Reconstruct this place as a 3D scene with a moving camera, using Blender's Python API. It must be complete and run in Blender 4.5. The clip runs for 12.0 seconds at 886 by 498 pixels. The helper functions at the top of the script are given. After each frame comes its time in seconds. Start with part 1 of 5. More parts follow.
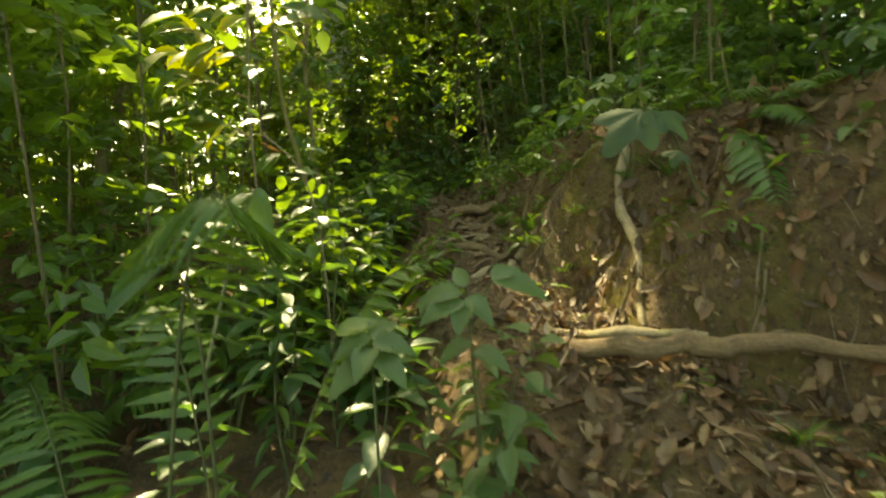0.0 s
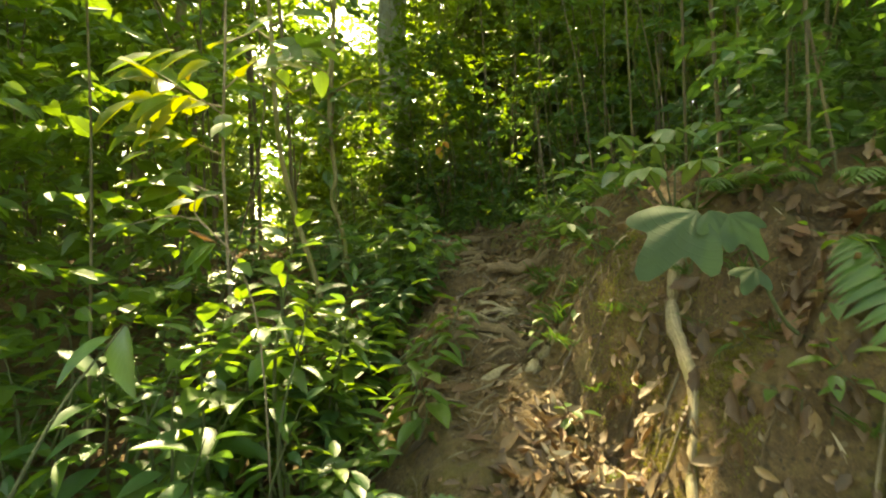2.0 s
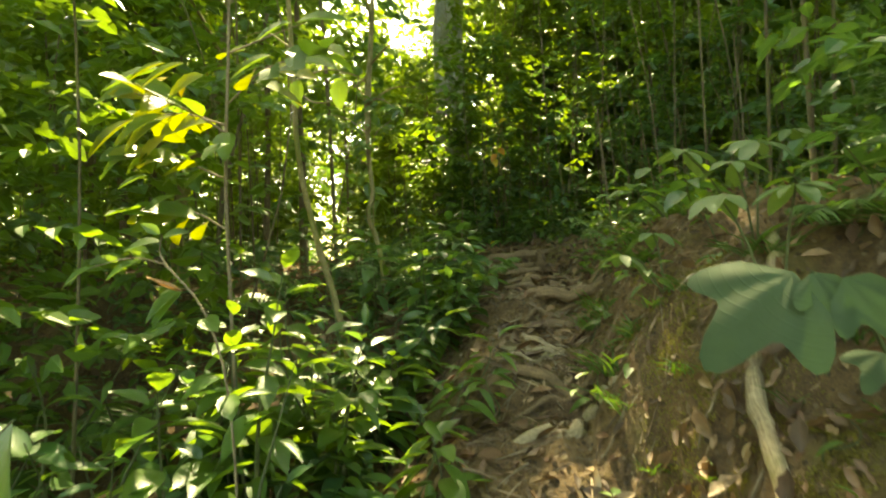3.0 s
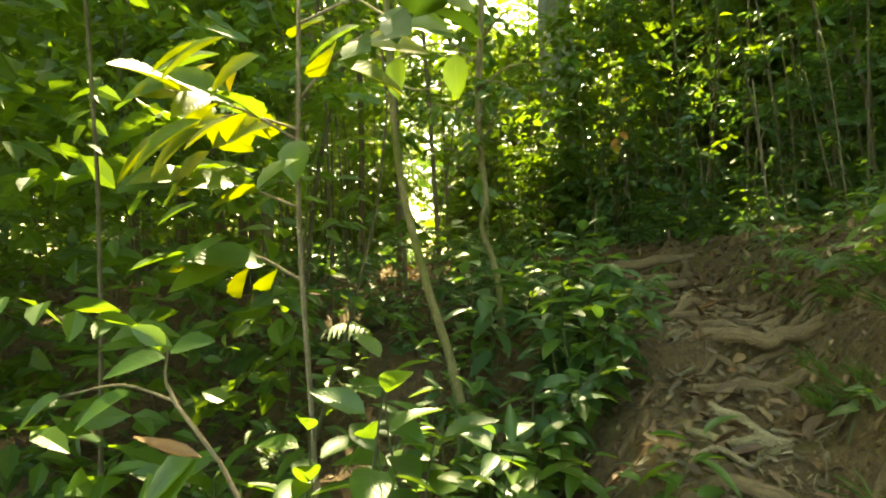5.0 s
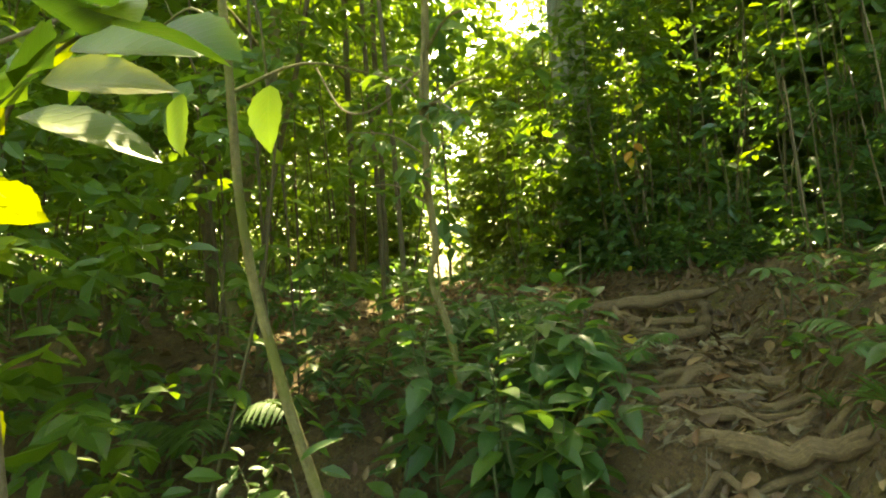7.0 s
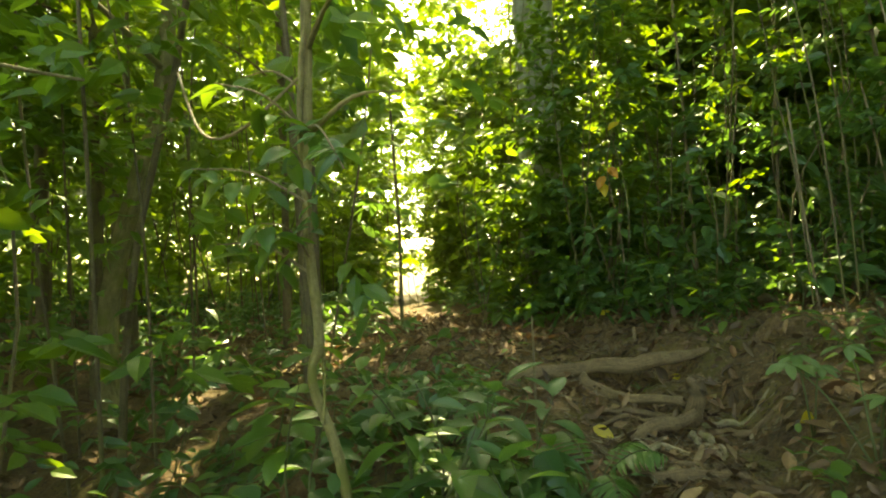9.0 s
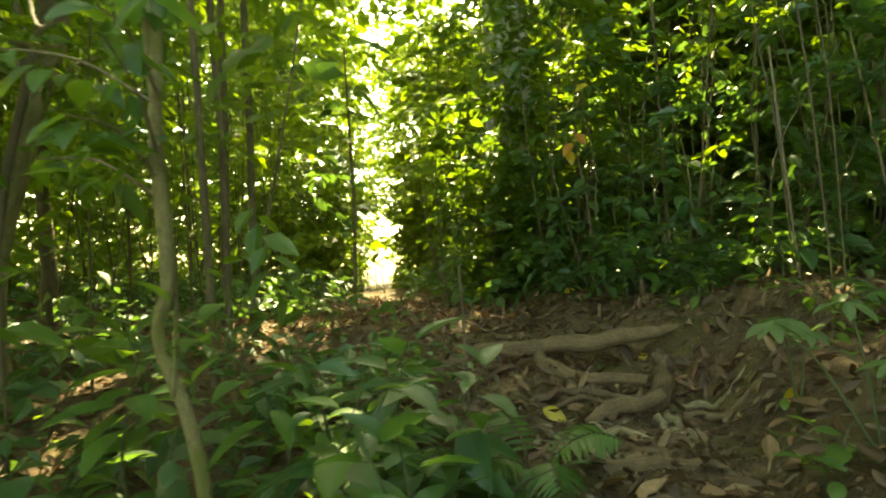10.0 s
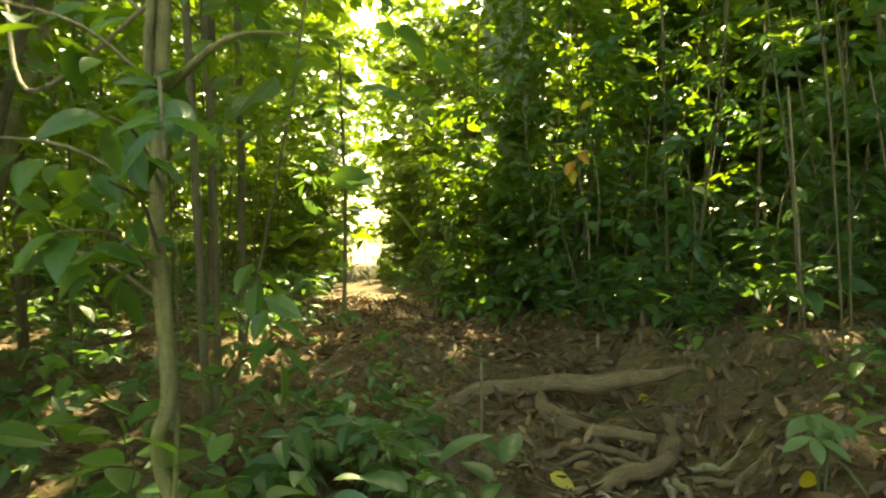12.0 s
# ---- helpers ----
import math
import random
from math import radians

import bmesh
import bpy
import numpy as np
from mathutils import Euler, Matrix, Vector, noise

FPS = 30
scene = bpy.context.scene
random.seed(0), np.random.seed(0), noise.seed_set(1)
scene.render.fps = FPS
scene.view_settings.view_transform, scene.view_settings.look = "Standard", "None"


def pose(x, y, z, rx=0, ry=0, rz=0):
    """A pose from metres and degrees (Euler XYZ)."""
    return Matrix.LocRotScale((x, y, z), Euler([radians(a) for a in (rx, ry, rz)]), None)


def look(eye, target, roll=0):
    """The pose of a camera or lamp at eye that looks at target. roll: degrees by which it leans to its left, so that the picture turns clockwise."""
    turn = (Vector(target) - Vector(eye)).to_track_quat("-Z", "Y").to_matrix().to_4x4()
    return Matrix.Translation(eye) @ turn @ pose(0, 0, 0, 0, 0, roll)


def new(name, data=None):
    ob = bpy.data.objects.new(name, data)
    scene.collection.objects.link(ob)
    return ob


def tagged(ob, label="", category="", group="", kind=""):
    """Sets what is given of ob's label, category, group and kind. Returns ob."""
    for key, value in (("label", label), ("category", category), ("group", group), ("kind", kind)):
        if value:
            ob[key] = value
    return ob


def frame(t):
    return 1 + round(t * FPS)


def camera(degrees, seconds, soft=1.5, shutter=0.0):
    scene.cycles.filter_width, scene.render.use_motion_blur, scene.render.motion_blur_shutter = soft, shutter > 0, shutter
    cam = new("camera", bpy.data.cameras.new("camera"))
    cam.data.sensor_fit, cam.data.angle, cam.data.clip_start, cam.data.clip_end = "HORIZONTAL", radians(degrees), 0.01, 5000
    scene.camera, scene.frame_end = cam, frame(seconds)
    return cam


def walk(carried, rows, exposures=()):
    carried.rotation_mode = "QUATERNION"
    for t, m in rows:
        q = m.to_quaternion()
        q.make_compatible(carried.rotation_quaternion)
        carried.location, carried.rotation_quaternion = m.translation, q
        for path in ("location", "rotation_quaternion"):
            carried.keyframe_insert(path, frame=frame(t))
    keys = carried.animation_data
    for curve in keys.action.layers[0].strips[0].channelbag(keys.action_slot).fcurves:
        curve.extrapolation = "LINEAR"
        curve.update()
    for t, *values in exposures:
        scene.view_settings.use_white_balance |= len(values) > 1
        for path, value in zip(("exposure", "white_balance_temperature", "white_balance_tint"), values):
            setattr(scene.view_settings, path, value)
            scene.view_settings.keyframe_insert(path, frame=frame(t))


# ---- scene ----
cam = camera(75.1, 12.0, soft=1.95, shutter=0.35)
PATH = [
    (0, (0.149, 0.194, 1.549), (0.1, 2.194, 1.537), -2.7),
    (0.5, (0.042, 0.295, 1.762), (-0.037, 2.293, 1.771), -1.0),
    (1, (0.096, 0.332, 1.808), (-0.005, 2.329, 1.827), -1.2),
    (1.5, (0.302, 0.619, 1.808), (0.127, 2.611, 1.831), -1.1),
    (2, (0.459, 0.885, 1.943), (0.167, 2.863, 1.969), -0.7),
    (2.5, (0.518, 1.18, 2.022), (0.127, 3.141, 2.044), -0.7),
    (3, (0.56, 1.324, 2.088), (0.044, 3.256, 2.125), -0.4),
    (3.5, (0.491, 1.638, 2.354), (-0.135, 3.538, 2.381), 0.1),
    (3.7, (0.473, 1.657, 2.366), (-0.197, 3.541, 2.394), -0.4),
    (5.3, (0.067, 2.208, 2.324), (-0.763, 4.027, 2.309), -1.2),
    (5.5, (0.107, 2.289, 2.341), (-0.732, 4.105, 2.334), -1.5),
    (6, (0.256, 2.772, 2.461), (-0.623, 4.568, 2.475), -2.2),
    (6.5, (0.298, 2.847, 2.6), (-0.622, 4.622, 2.62), -2.3),
    (6.7, (0.3, 2.9, 2.585), (-0.64, 4.66, 2.589), -2.0),
    (8.3, (0.142, 3.533, 2.634), (-0.763, 5.316, 2.694), -3.0),
    (8.5, (0.155, 3.765, 2.64), (-0.744, 5.55, 2.7), -2.5),
    (9, (0.14, 3.925, 2.868), (-0.728, 5.727, 2.905), -1.9),
    (9.5, (0.123, 4.056, 2.755), (-0.716, 5.871, 2.778), -2.1),
    (10, (0.142, 4.454, 2.67), (-0.66, 6.286, 2.684), -1.2),
    (10.5, (0.199, 4.665, 3.034), (-0.633, 6.483, 3.009), -1.8),
    (11, (0.223, 4.495, 3.16), (-0.645, 6.296, 3.114), -1.9),
    (11.5, (0.118, 4.461, 3.102), (-0.737, 6.267, 3.022), -1.7),
    (12, (-0.031, 4.533, 3.013), (-0.771, 6.39, 2.946), 0.8),
]
walk(cam, [(t, look(eye, target, roll)) for t, eye, target, roll in PATH], exposures=[(0, 3.1, 12000, -8), (0.5, 3.46, 12000, -7), (1.5, 3.52, 12000, -7), (2.5, 3.57, 11900, -9), (5.5, 3.68, 11400, -12), (8.5, 3.78, 11500, -12), (10, 3.76, 11500, -11), (11, 3.86, 11300, -11), (12, 3.84, 11300, -11)])

# ---- light: a high sun ahead and to the left, behind the canopy ----
SUN_EL, SUN_AZ = radians(52), radians(28)
SUN = Vector((-math.sin(SUN_AZ) * math.cos(SUN_EL), math.cos(SUN_AZ) * math.cos(SUN_EL), math.sin(SUN_EL)))
world = bpy.data.worlds.new("world")
scene.world = world
world.use_nodes = True
wn, wl = world.node_tree.nodes, world.node_tree.links
sky = wn.new("ShaderNodeTexSky")
sky.sky_type = "NISHITA"
sky.sun_disc = False
sky.sun_elevation, sky.sun_rotation = SUN_EL, -SUN_AZ
sky.air_density, sky.dust_density = 1.0, 2.5
wl.new(sky.outputs[0], wn["Background"].inputs["Color"])
wn["Background"].inputs["Strength"].default_value = 0.15
lamp = bpy.data.lights.new("sun", "SUN")
lamp.energy, lamp.angle, lamp.color = 2.5, radians(0.6), (1.0, 0.93, 0.8)
sun = new("sun", lamp)
sun.matrix_world = look(Vector((0, 4, 2)) + SUN * 40, (0, 4, 2))

rng = np.random.default_rng(7)


# ---- materials ----
def nodes_of(name):
    m = bpy.data.materials.new(name)
    m.use_nodes = True
    return m, m.node_tree.nodes, m.node_tree.links


def ramp(n, stops):
    r = n.new("ShaderNodeValToRGB")
    while len(r.color_ramp.elements) < len(stops):
        r.color_ramp.elements.new(0.5)
    for e, (p, c) in zip(r.color_ramp.elements, stops):
        e.position, e.color = p, (*c, 1)
    return r


def math_node(n, l, op, a, b=0.0, clamp=False):
    m = n.new("ShaderNodeMath")
    m.operation, m.use_clamp = op, clamp
    for i, v in enumerate((a, b)):
        if isinstance(v, (int, float)):
            m.inputs[i].default_value = v
        else:
            l.new(v, m.inputs[i])
    return m.outputs[0]


def mix_rgb(n, l, fac, a, b, mode="MIX"):
    m = n.new("ShaderNodeMixRGB")
    m.blend_type = mode
    for i, v in enumerate((fac, a, b)):
        if isinstance(v, (int, float)):
            m.inputs[i].default_value = v
        elif isinstance(v, tuple):
            m.inputs[i].default_value = (*v, 1)
        else:
            l.new(v, m.inputs[i])
    return m.outputs[0]


def noise_node(n, l, vec, scale, detail=4.0, rough=0.6):
    t = n.new("ShaderNodeTexNoise")
    t.inputs["Scale"].default_value, t.inputs["Detail"].default_value, t.inputs["Roughness"].default_value = scale, detail, rough
    if vec is not None:
        l.new(vec, t.inputs["Vector"])
    return t.outputs["Fac"]


def leaf_material(name, colours, through_colour, through_amount=0.4, gloss=0.38, vein=0.5, blotch=0.25):
    """A living or dead leaf: colour by leaf, midrib and side veins along it, light passing through the blade."""
    m, n, l = nodes_of(name)
    b, out = n["Principled BSDF"], n["Material Output"]
    info, geo = n.new("ShaderNodeObjectInfo"), n.new("ShaderNodeNewGeometry")
    rand = math_node(n, l, "FRACT", math_node(n, l, "ADD", info.outputs["Random"], geo.outputs["Random Per Island"]))
    r = ramp(n, [(i / (len(colours) - 1), c) for i, c in enumerate(colours)])
    l.new(rand, r.inputs[0])
    uv = n.new("ShaderNodeUVMap")
    sep = n.new("ShaderNodeSeparateXYZ")
    l.new(uv.outputs[0], sep.inputs[0])
    side = math_node(n, l, "ABSOLUTE", math_node(n, l, "SUBTRACT", sep.outputs[0], 0.5))
    rib = math_node(n, l, "LESS_THAN", side, 0.028)
    wave = math_node(n, l, "SINE", math_node(n, l, "MULTIPLY", math_node(n, l, "SUBTRACT", sep.outputs[1], math_node(n, l, "MULTIPLY", side, 0.55)), 62.0))
    veins = math_node(n, l, "POWER", math_node(n, l, "MAXIMUM", wave, 0.0), 6.0)
    both = math_node(n, l, "MAXIMUM", rib, math_node(n, l, "MULTIPLY", veins, 0.45))
    spots = noise_node(n, l, geo.outputs["Position"], 55.0, 5)
    c1 = mix_rgb(n, l, blotch, r.outputs[0], ramp_of(n, l, spots), "MULTIPLY")
    pale = mix_rgb(n, l, 1.0, c1, (1.5, 1.4, 1.5), "MULTIPLY")
    col = mix_rgb(n, l, math_node(n, l, "MULTIPLY", both, vein), c1, pale)
    l.new(col, b.inputs["Base Color"])
    rough = math_node(n, l, "ADD", gloss - 0.08, math_node(n, l, "MULTIPLY", noise_node(n, l, geo.outputs["Position"], 20.0, 2), 0.2))
    l.new(rough, b.inputs["Roughness"])
    bump = n.new("ShaderNodeBump")
    bump.inputs["Strength"].default_value, bump.inputs["Distance"].default_value = 0.35, 0.003
    l.new(both, bump.inputs["Height"])
    l.new(bump.outputs[0], b.inputs["Normal"])
    tr = n.new("ShaderNodeBsdfTranslucent")
    l.new(mix_rgb(n, l, 1.0, mix_rgb(n, l, 0.5, col, through_colour), (1.0, 1.0, 1.0), "MULTIPLY"), tr.inputs["Color"])
    mix = n.new("ShaderNodeMixShader")
    mix.inputs[0].default_value = through_amount
    l.new(b.outputs[0], mix.inputs[1])
    l.new(tr.outputs[0], mix.inputs[2])
    l.new(mix.outputs[0], out.inputs[0])
    return m


def ramp_of(n, l, fac):
    r = ramp(n, [(0.3, (0.45, 0.42, 0.38)), (0.65, (1.0, 1.0, 1.0))])
    l.new(fac, r.inputs[0])
    return r.outputs[0]


LEAF = leaf_material("leaf_green", [(0.035, 0.085, 0.018), (0.05, 0.11, 0.02), (0.065, 0.13, 0.022), (0.09, 0.15, 0.025)], (0.34, 0.5, 0.03), 0.45, 0.36)
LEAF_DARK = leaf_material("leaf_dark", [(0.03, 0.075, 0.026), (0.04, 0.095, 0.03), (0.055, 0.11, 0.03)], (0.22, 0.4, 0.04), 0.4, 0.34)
LEAF_SOFT = leaf_material("leaf_soft_green", [(0.06, 0.105, 0.03), (0.075, 0.125, 0.035), (0.09, 0.14, 0.045)], (0.25, 0.38, 0.05), 0.35, 0.5, 0.4)
LEAF_FAR = leaf_material("leaf_far", [(0.045, 0.1, 0.018), (0.06, 0.12, 0.02), (0.075, 0.135, 0.022), (0.1, 0.15, 0.025)], (0.4, 0.55, 0.03), 0.48, 0.42, 0.3)
LEAF_YELLOW = leaf_material("leaf_yellow_green", [(0.09, 0.15, 0.015), (0.13, 0.18, 0.015), (0.2, 0.2, 0.015)], (0.5, 0.5, 0.02), 0.4, 0.35)
LEAF_GOLD = leaf_material("leaf_yellow", [(0.42, 0.3, 0.02), (0.5, 0.36, 0.03)], (0.7, 0.55, 0.03), 0.36, 0.45)
LEAF_GREY = leaf_material("leaf_grey_green", [(0.026, 0.052, 0.015), (0.03, 0.058, 0.018)], (0.07, 0.14, 0.04), 0.25, 0.75, 0.04)
FERN = leaf_material("fern_green", [(0.032, 0.08, 0.012), (0.046, 0.1, 0.015), (0.062, 0.118, 0.018)], (0.22, 0.4, 0.03), 0.3, 0.45, 0.3)
LITTER = leaf_material("dead_leaf", [(0.04, 0.02, 0.009), (0.09, 0.045, 0.018), (0.13, 0.072, 0.03), (0.06, 0.034, 0.016), (0.26, 0.17, 0.085), (0.14, 0.06, 0.022), (0.08, 0.05, 0.028)], (0.3, 0.16, 0.05), 0.12, 0.6, 0.5, 0.5)


def bark_material(name, dark, light, moss=0.0, scale=1.0):
    m, n, l = nodes_of(name)
    b = n["Principled BSDF"]
    uv = n.new("ShaderNodeUVMap")
    mp = n.new("ShaderNodeMapping")
    mp.inputs["Scale"].default_value = (90 * scale, 9 * scale, 1)
    l.new(uv.outputs[0], mp.inputs[0])
    geo = n.new("ShaderNodeNewGeometry")
    grain = noise_node(n, l, mp.outputs[0], 1.0, 6, 0.65)
    big = noise_node(n, l, geo.outputs["Position"], 9.0, 4)
    fac = math_node(n, l, "ADD", math_node(n, l, "MULTIPLY", grain, 0.6), math_node(n, l, "MULTIPLY", big, 0.4))
    pits = noise_node(n, l, geo.outputs["Position"], 70.0, 5, 0.7)
    fac = math_node(n, l, "ADD", math_node(n, l, "MULTIPLY", fac, 0.7), math_node(n, l, "MULTIPLY", pits, 0.3))
    r = ramp(n, [(0.38, dark), (0.61, light)])
    l.new(fac, r.inputs[0])
    col = r.outputs[0]
    if moss:
        mr = ramp(n, [(0.5, (0, 0, 0)), (0.62, (moss, moss, moss))])
        l.new(noise_node(n, l, geo.outputs["Position"], 5.0, 5), mr.inputs[0])
        col = mix_rgb(n, l, mr.outputs[0], col, (0.14, 0.14, 0.03))
    l.new(col, b.inputs["Base Color"])
    b.inputs["Roughness"].default_value = 0.85
    bump = n.new("ShaderNodeBump")
    bump.inputs["Strength"].default_value, bump.inputs["Distance"].default_value = 1.0, 0.016
    l.new(fac, bump.inputs["Height"])
    l.new(bump.outputs[0], b.inputs["Normal"])
    return m


ROOT = bark_material("root_bark", (0.055, 0.033, 0.015), (0.2, 0.13, 0.065))
ROOT_PALE = bark_material("root_bark_pale", (0.09, 0.066, 0.034), (0.36, 0.28, 0.17), 0.6)
BARK = bark_material("sapling_bark", (0.048, 0.036, 0.018), (0.15, 0.112, 0.058), 0.5)
BARK_LIGHT = bark_material("sapling_bark_pale", (0.09, 0.075, 0.03), (0.27, 0.22, 0.095), 0.9)
BARK_GREY = bark_material("tree_bark_grey", (0.12, 0.12, 0.1), (0.3, 0.3, 0.25), 0.4, 0.4)
STEM = bark_material("green_stem", (0.05, 0.07, 0.02), (0.12, 0.13, 0.05))
TWIG = bark_material("dry_twig", (0.09, 0.06, 0.035), (0.3, 0.23, 0.14))


def soil_material():
    m, n, l = nodes_of("soil")
    b = n["Principled BSDF"]
    geo = n.new("ShaderNodeNewGeometry")
    pos = geo.outputs["Position"]
    a = noise_node(n, l, pos, 1.7, 5)
    c = noise_node(n, l, pos, 22.0, 6, 0.7)
    f = noise_node(n, l, pos, 140.0, 4, 0.7)
    fac = math_node(n, l, "ADD", math_node(n, l, "MULTIPLY", a, 0.3), math_node(n, l, "ADD", math_node(n, l, "MULTIPLY", c, 0.42), math_node(n, l, "MULTIPLY", f, 0.28)))
    r = ramp(n, [(0.34, (0.028, 0.015, 0.006)), (0.46, (0.11, 0.064, 0.026)), (0.56, (0.2, 0.122, 0.05)), (0.67, (0.33, 0.215, 0.1))])
    l.new(fac, r.inputs[0])
    mr = ramp(n, [(0.51, (0, 0, 0)), (0.63, (0.8, 0.8, 0.8))])
    l.new(noise_node(n, l, pos, 2.6, 6, 0.65), mr.inputs[0])
    col = mix_rgb(n, l, mr.outputs[0], r.outputs[0], mix_rgb(n, l, c, (0.045, 0.04, 0.008), (0.19, 0.15, 0.028)))
    # crumbs of rotten leaves
    vor = n.new("ShaderNodeTexVoronoi")
    vor.inputs["Scale"].default_value = 34.0
    l.new(pos, vor.inputs["Vector"])
    dots = math_node(n, l, "LESS_THAN", vor.outputs["Distance"], 0.28)
    col = mix_rgb(n, l, math_node(n, l, "MULTIPLY", dots, 0.75), col, vor_tint(n, l, vor))
    l.new(col, b.inputs["Base Color"])
    b.inputs["Roughness"].default_value = 0.92
    bump = n.new("ShaderNodeBump")
    bump.inputs["Strength"].default_value, bump.inputs["Distance"].default_value = 1.0, 0.055
    l.new(math_node(n, l, "ADD", c, math_node(n, l, "MULTIPLY", f, 0.5)), bump.inputs["Height"])
    l.new(bump.outputs[0], b.inputs["Normal"])
    return m


def vor_tint(n, l, vor):
    sep = n.new("ShaderNodeSeparateColor")
    l.new(vor.outputs["Color"], sep.inputs[0])
    r = ramp(n, [(0.0, (0.03, 0.018, 0.009)), (0.6, (0.12, 0.075, 0.04)), (1.0, (0.26, 0.19, 0.11))])
    l.new(sep.outputs[0], r.inputs[0])
    return r.outputs[0]


SOIL = soil_material()


# ---- shape of the ground ----
def hash2(ix, iy, seed):
    v = np.sin(ix * 127.1 + iy * 311.7 + seed * 74.7) * 43758.5453
    return v - np.floor(v)


def vnoise(x, y, seed=0):
    ix, iy = np.floor(x), np.floor(y)
    fx, fy = x - ix, y - iy
    fx, fy = fx * fx * (3 - 2 * fx), fy * fy * (3 - 2 * fy)
    a, b = hash2(ix, iy, seed), hash2(ix + 1, iy, seed)
    c, d = hash2(ix, iy + 1, seed), hash2(ix + 1, iy + 1, seed)
    return (a + (b - a) * fx) * (1 - fy) + (c + (d - c) * fx) * fy - 0.5


def fbm(x, y, scale, octaves=4, seed=0):
    total, amp = 0.0, 1.0
    for i in range(octaves):
        total = total + amp * vnoise(x * scale, y * scale, seed + i)
        scale, amp = scale * 2.03, amp * 0.5
    return total


def along(y, *stops):
    return np.interp(y, [s[0] for s in stops], [s[1] for s in stops])


def path_z(y):
    return along(y, (-300, -9), (-6, -1.6), (0, 0.1), (1, 0.42), (2, 0.78), (2.35, 0.92), (2.6, 1.05), (3.6, 1.29), (4.0, 1.33), (4.18, 1.48), (4.8, 1.61), (5.22, 1.7), (5.32, 1.81), (5.9, 1.87), (6.1, 1.88), (7.2, 1.94), (8.0, 1.98), (8.4, 2.04), (9.2, 2.07), (10, 2.04), (11.5, 1.96), (13, 1.86), (20, 1.5), (60, 0.2), (300, -6))


def path_right(y):
    return along(y, (-300, 1.2), (0, 1.2), (1.9, 1.75), (2.2, 1.75), (2.45, 1.3), (2.7, 0.92), (3.2, 0.78), (3.65, 0.5), (4.5, 0.5), (5.3, 0.45), (6, 0.42), (7, 0.34), (8, 0.1), (9, -0.9), (10, -1.95), (11, -2.9), (13, -4.1), (16, -5.8), (40, -19.5), (300, -170))


def path_left(y):
    return along(y, (-300, -0.2), (0, -0.1), (2, 0.2), (2.7, 0.2), (3.6, 0.0), (4.5, -0.1), (5.3, -0.12), (6, -0.3), (7, -0.75), (8, -1.5), (9, -2.65), (10, -3.7), (11, -4.5), (13, -5.6), (16, -7.3), (40, -21), (300, -172))


def path_mid(y):
    return (path_left(y) + path_right(y)) / 2


def height(x, y):
    x, y = np.asarray(x, float), np.asarray(y, float)
    z = path_z(y)
    d = np.maximum(x - path_right(y), 0)
    k = along(y, (0, 0.9), (2, 1.0), (4.4, 1.0), (6.2, 0.0), (300, 0.0))
    steep = 1.1 * (1 - np.exp(-d / 0.62)) + 0.2 * np.minimum(d, 6)
    gentle = along(y, (7.4, 1.0), (8.6, 0.6), (10, 0.3)) * (0.4 * (1 - np.exp(-d / 0.4)) + 0.16 * np.minimum(d, 9))
    z = z + k * steep + (1 - k) * gentle
    crest = 2.12 + 0.075 * (np.clip(y, -4, 14) - 3) + 0.12 * np.minimum(d, 8)
    top = -np.logaddexp(-z * 9, -crest * 9) / 9
    z = z + (top - z) * np.clip(d / 0.15, 0, 1) * np.clip((9 - y) / 2, 0, 1)
    e = np.maximum(path_left(y) - x, 0)
    kl = along(y, (-6, 0.35), (4.6, 0.35), (6.6, 0.08), (300, 0.08))
    z = z - kl * (1 - np.exp(-e / 0.35)) - np.where(y < 5, 0.03, 0.0) * np.minimum(e, 6)
    near = np.exp(-np.maximum(np.hypot(x, y - 4) - 9, 0) / 5)
    rough = 0.10 * fbm(x, y, 1.1, 3, 3) + 0.08 * fbm(x, y, 4.5, 4, 9) * (0.6 + np.minimum(d * 2, 1.4)) + 0.045 * fbm(x, y, 14, 4, 20)
    face = np.exp(-((d - 0.42) / 0.34) ** 2) * along(y, (1.6, 0.0), (2.2, 1.0), (4.6, 1.0), (5.6, 0.3), (9, 0.2))
    gully = np.abs(vnoise((y + 0.4 * x) * 3.1 + 0.6 * vnoise(x * 3, y * 3, 41), x * 0.9, 42)) + 0.5 * np.abs(vnoise((y + 0.4 * x) * 7.3, x * 1.7, 43))
    rough = rough + face * (0.16 - 0.42 * gully) * 0.75
    rough = rough + 0.05 * np.exp(-((x - 1.0) ** 2 + (y - 2.98) ** 2) / 0.03) - 0.13 * np.exp(-((x - 1.27) ** 2 / 0.02 + (y - 3.05) ** 2 / 0.05)) - 0.07 * np.exp(-((x - 0.78) ** 2 / 0.01 + (y - 3.1) ** 2 / 0.05))
    return z + rough * near + (1 - near) * 0.6 * fbm(x, y, 0.12, 2, 5)


def spread(a, b, step, reach, count):
    mid = np.arange(a, b + step / 2, step)
    g = np.geomspace(step, reach, count).cumsum()
    return np.concatenate([(a - g)[::-1], mid, b + g])


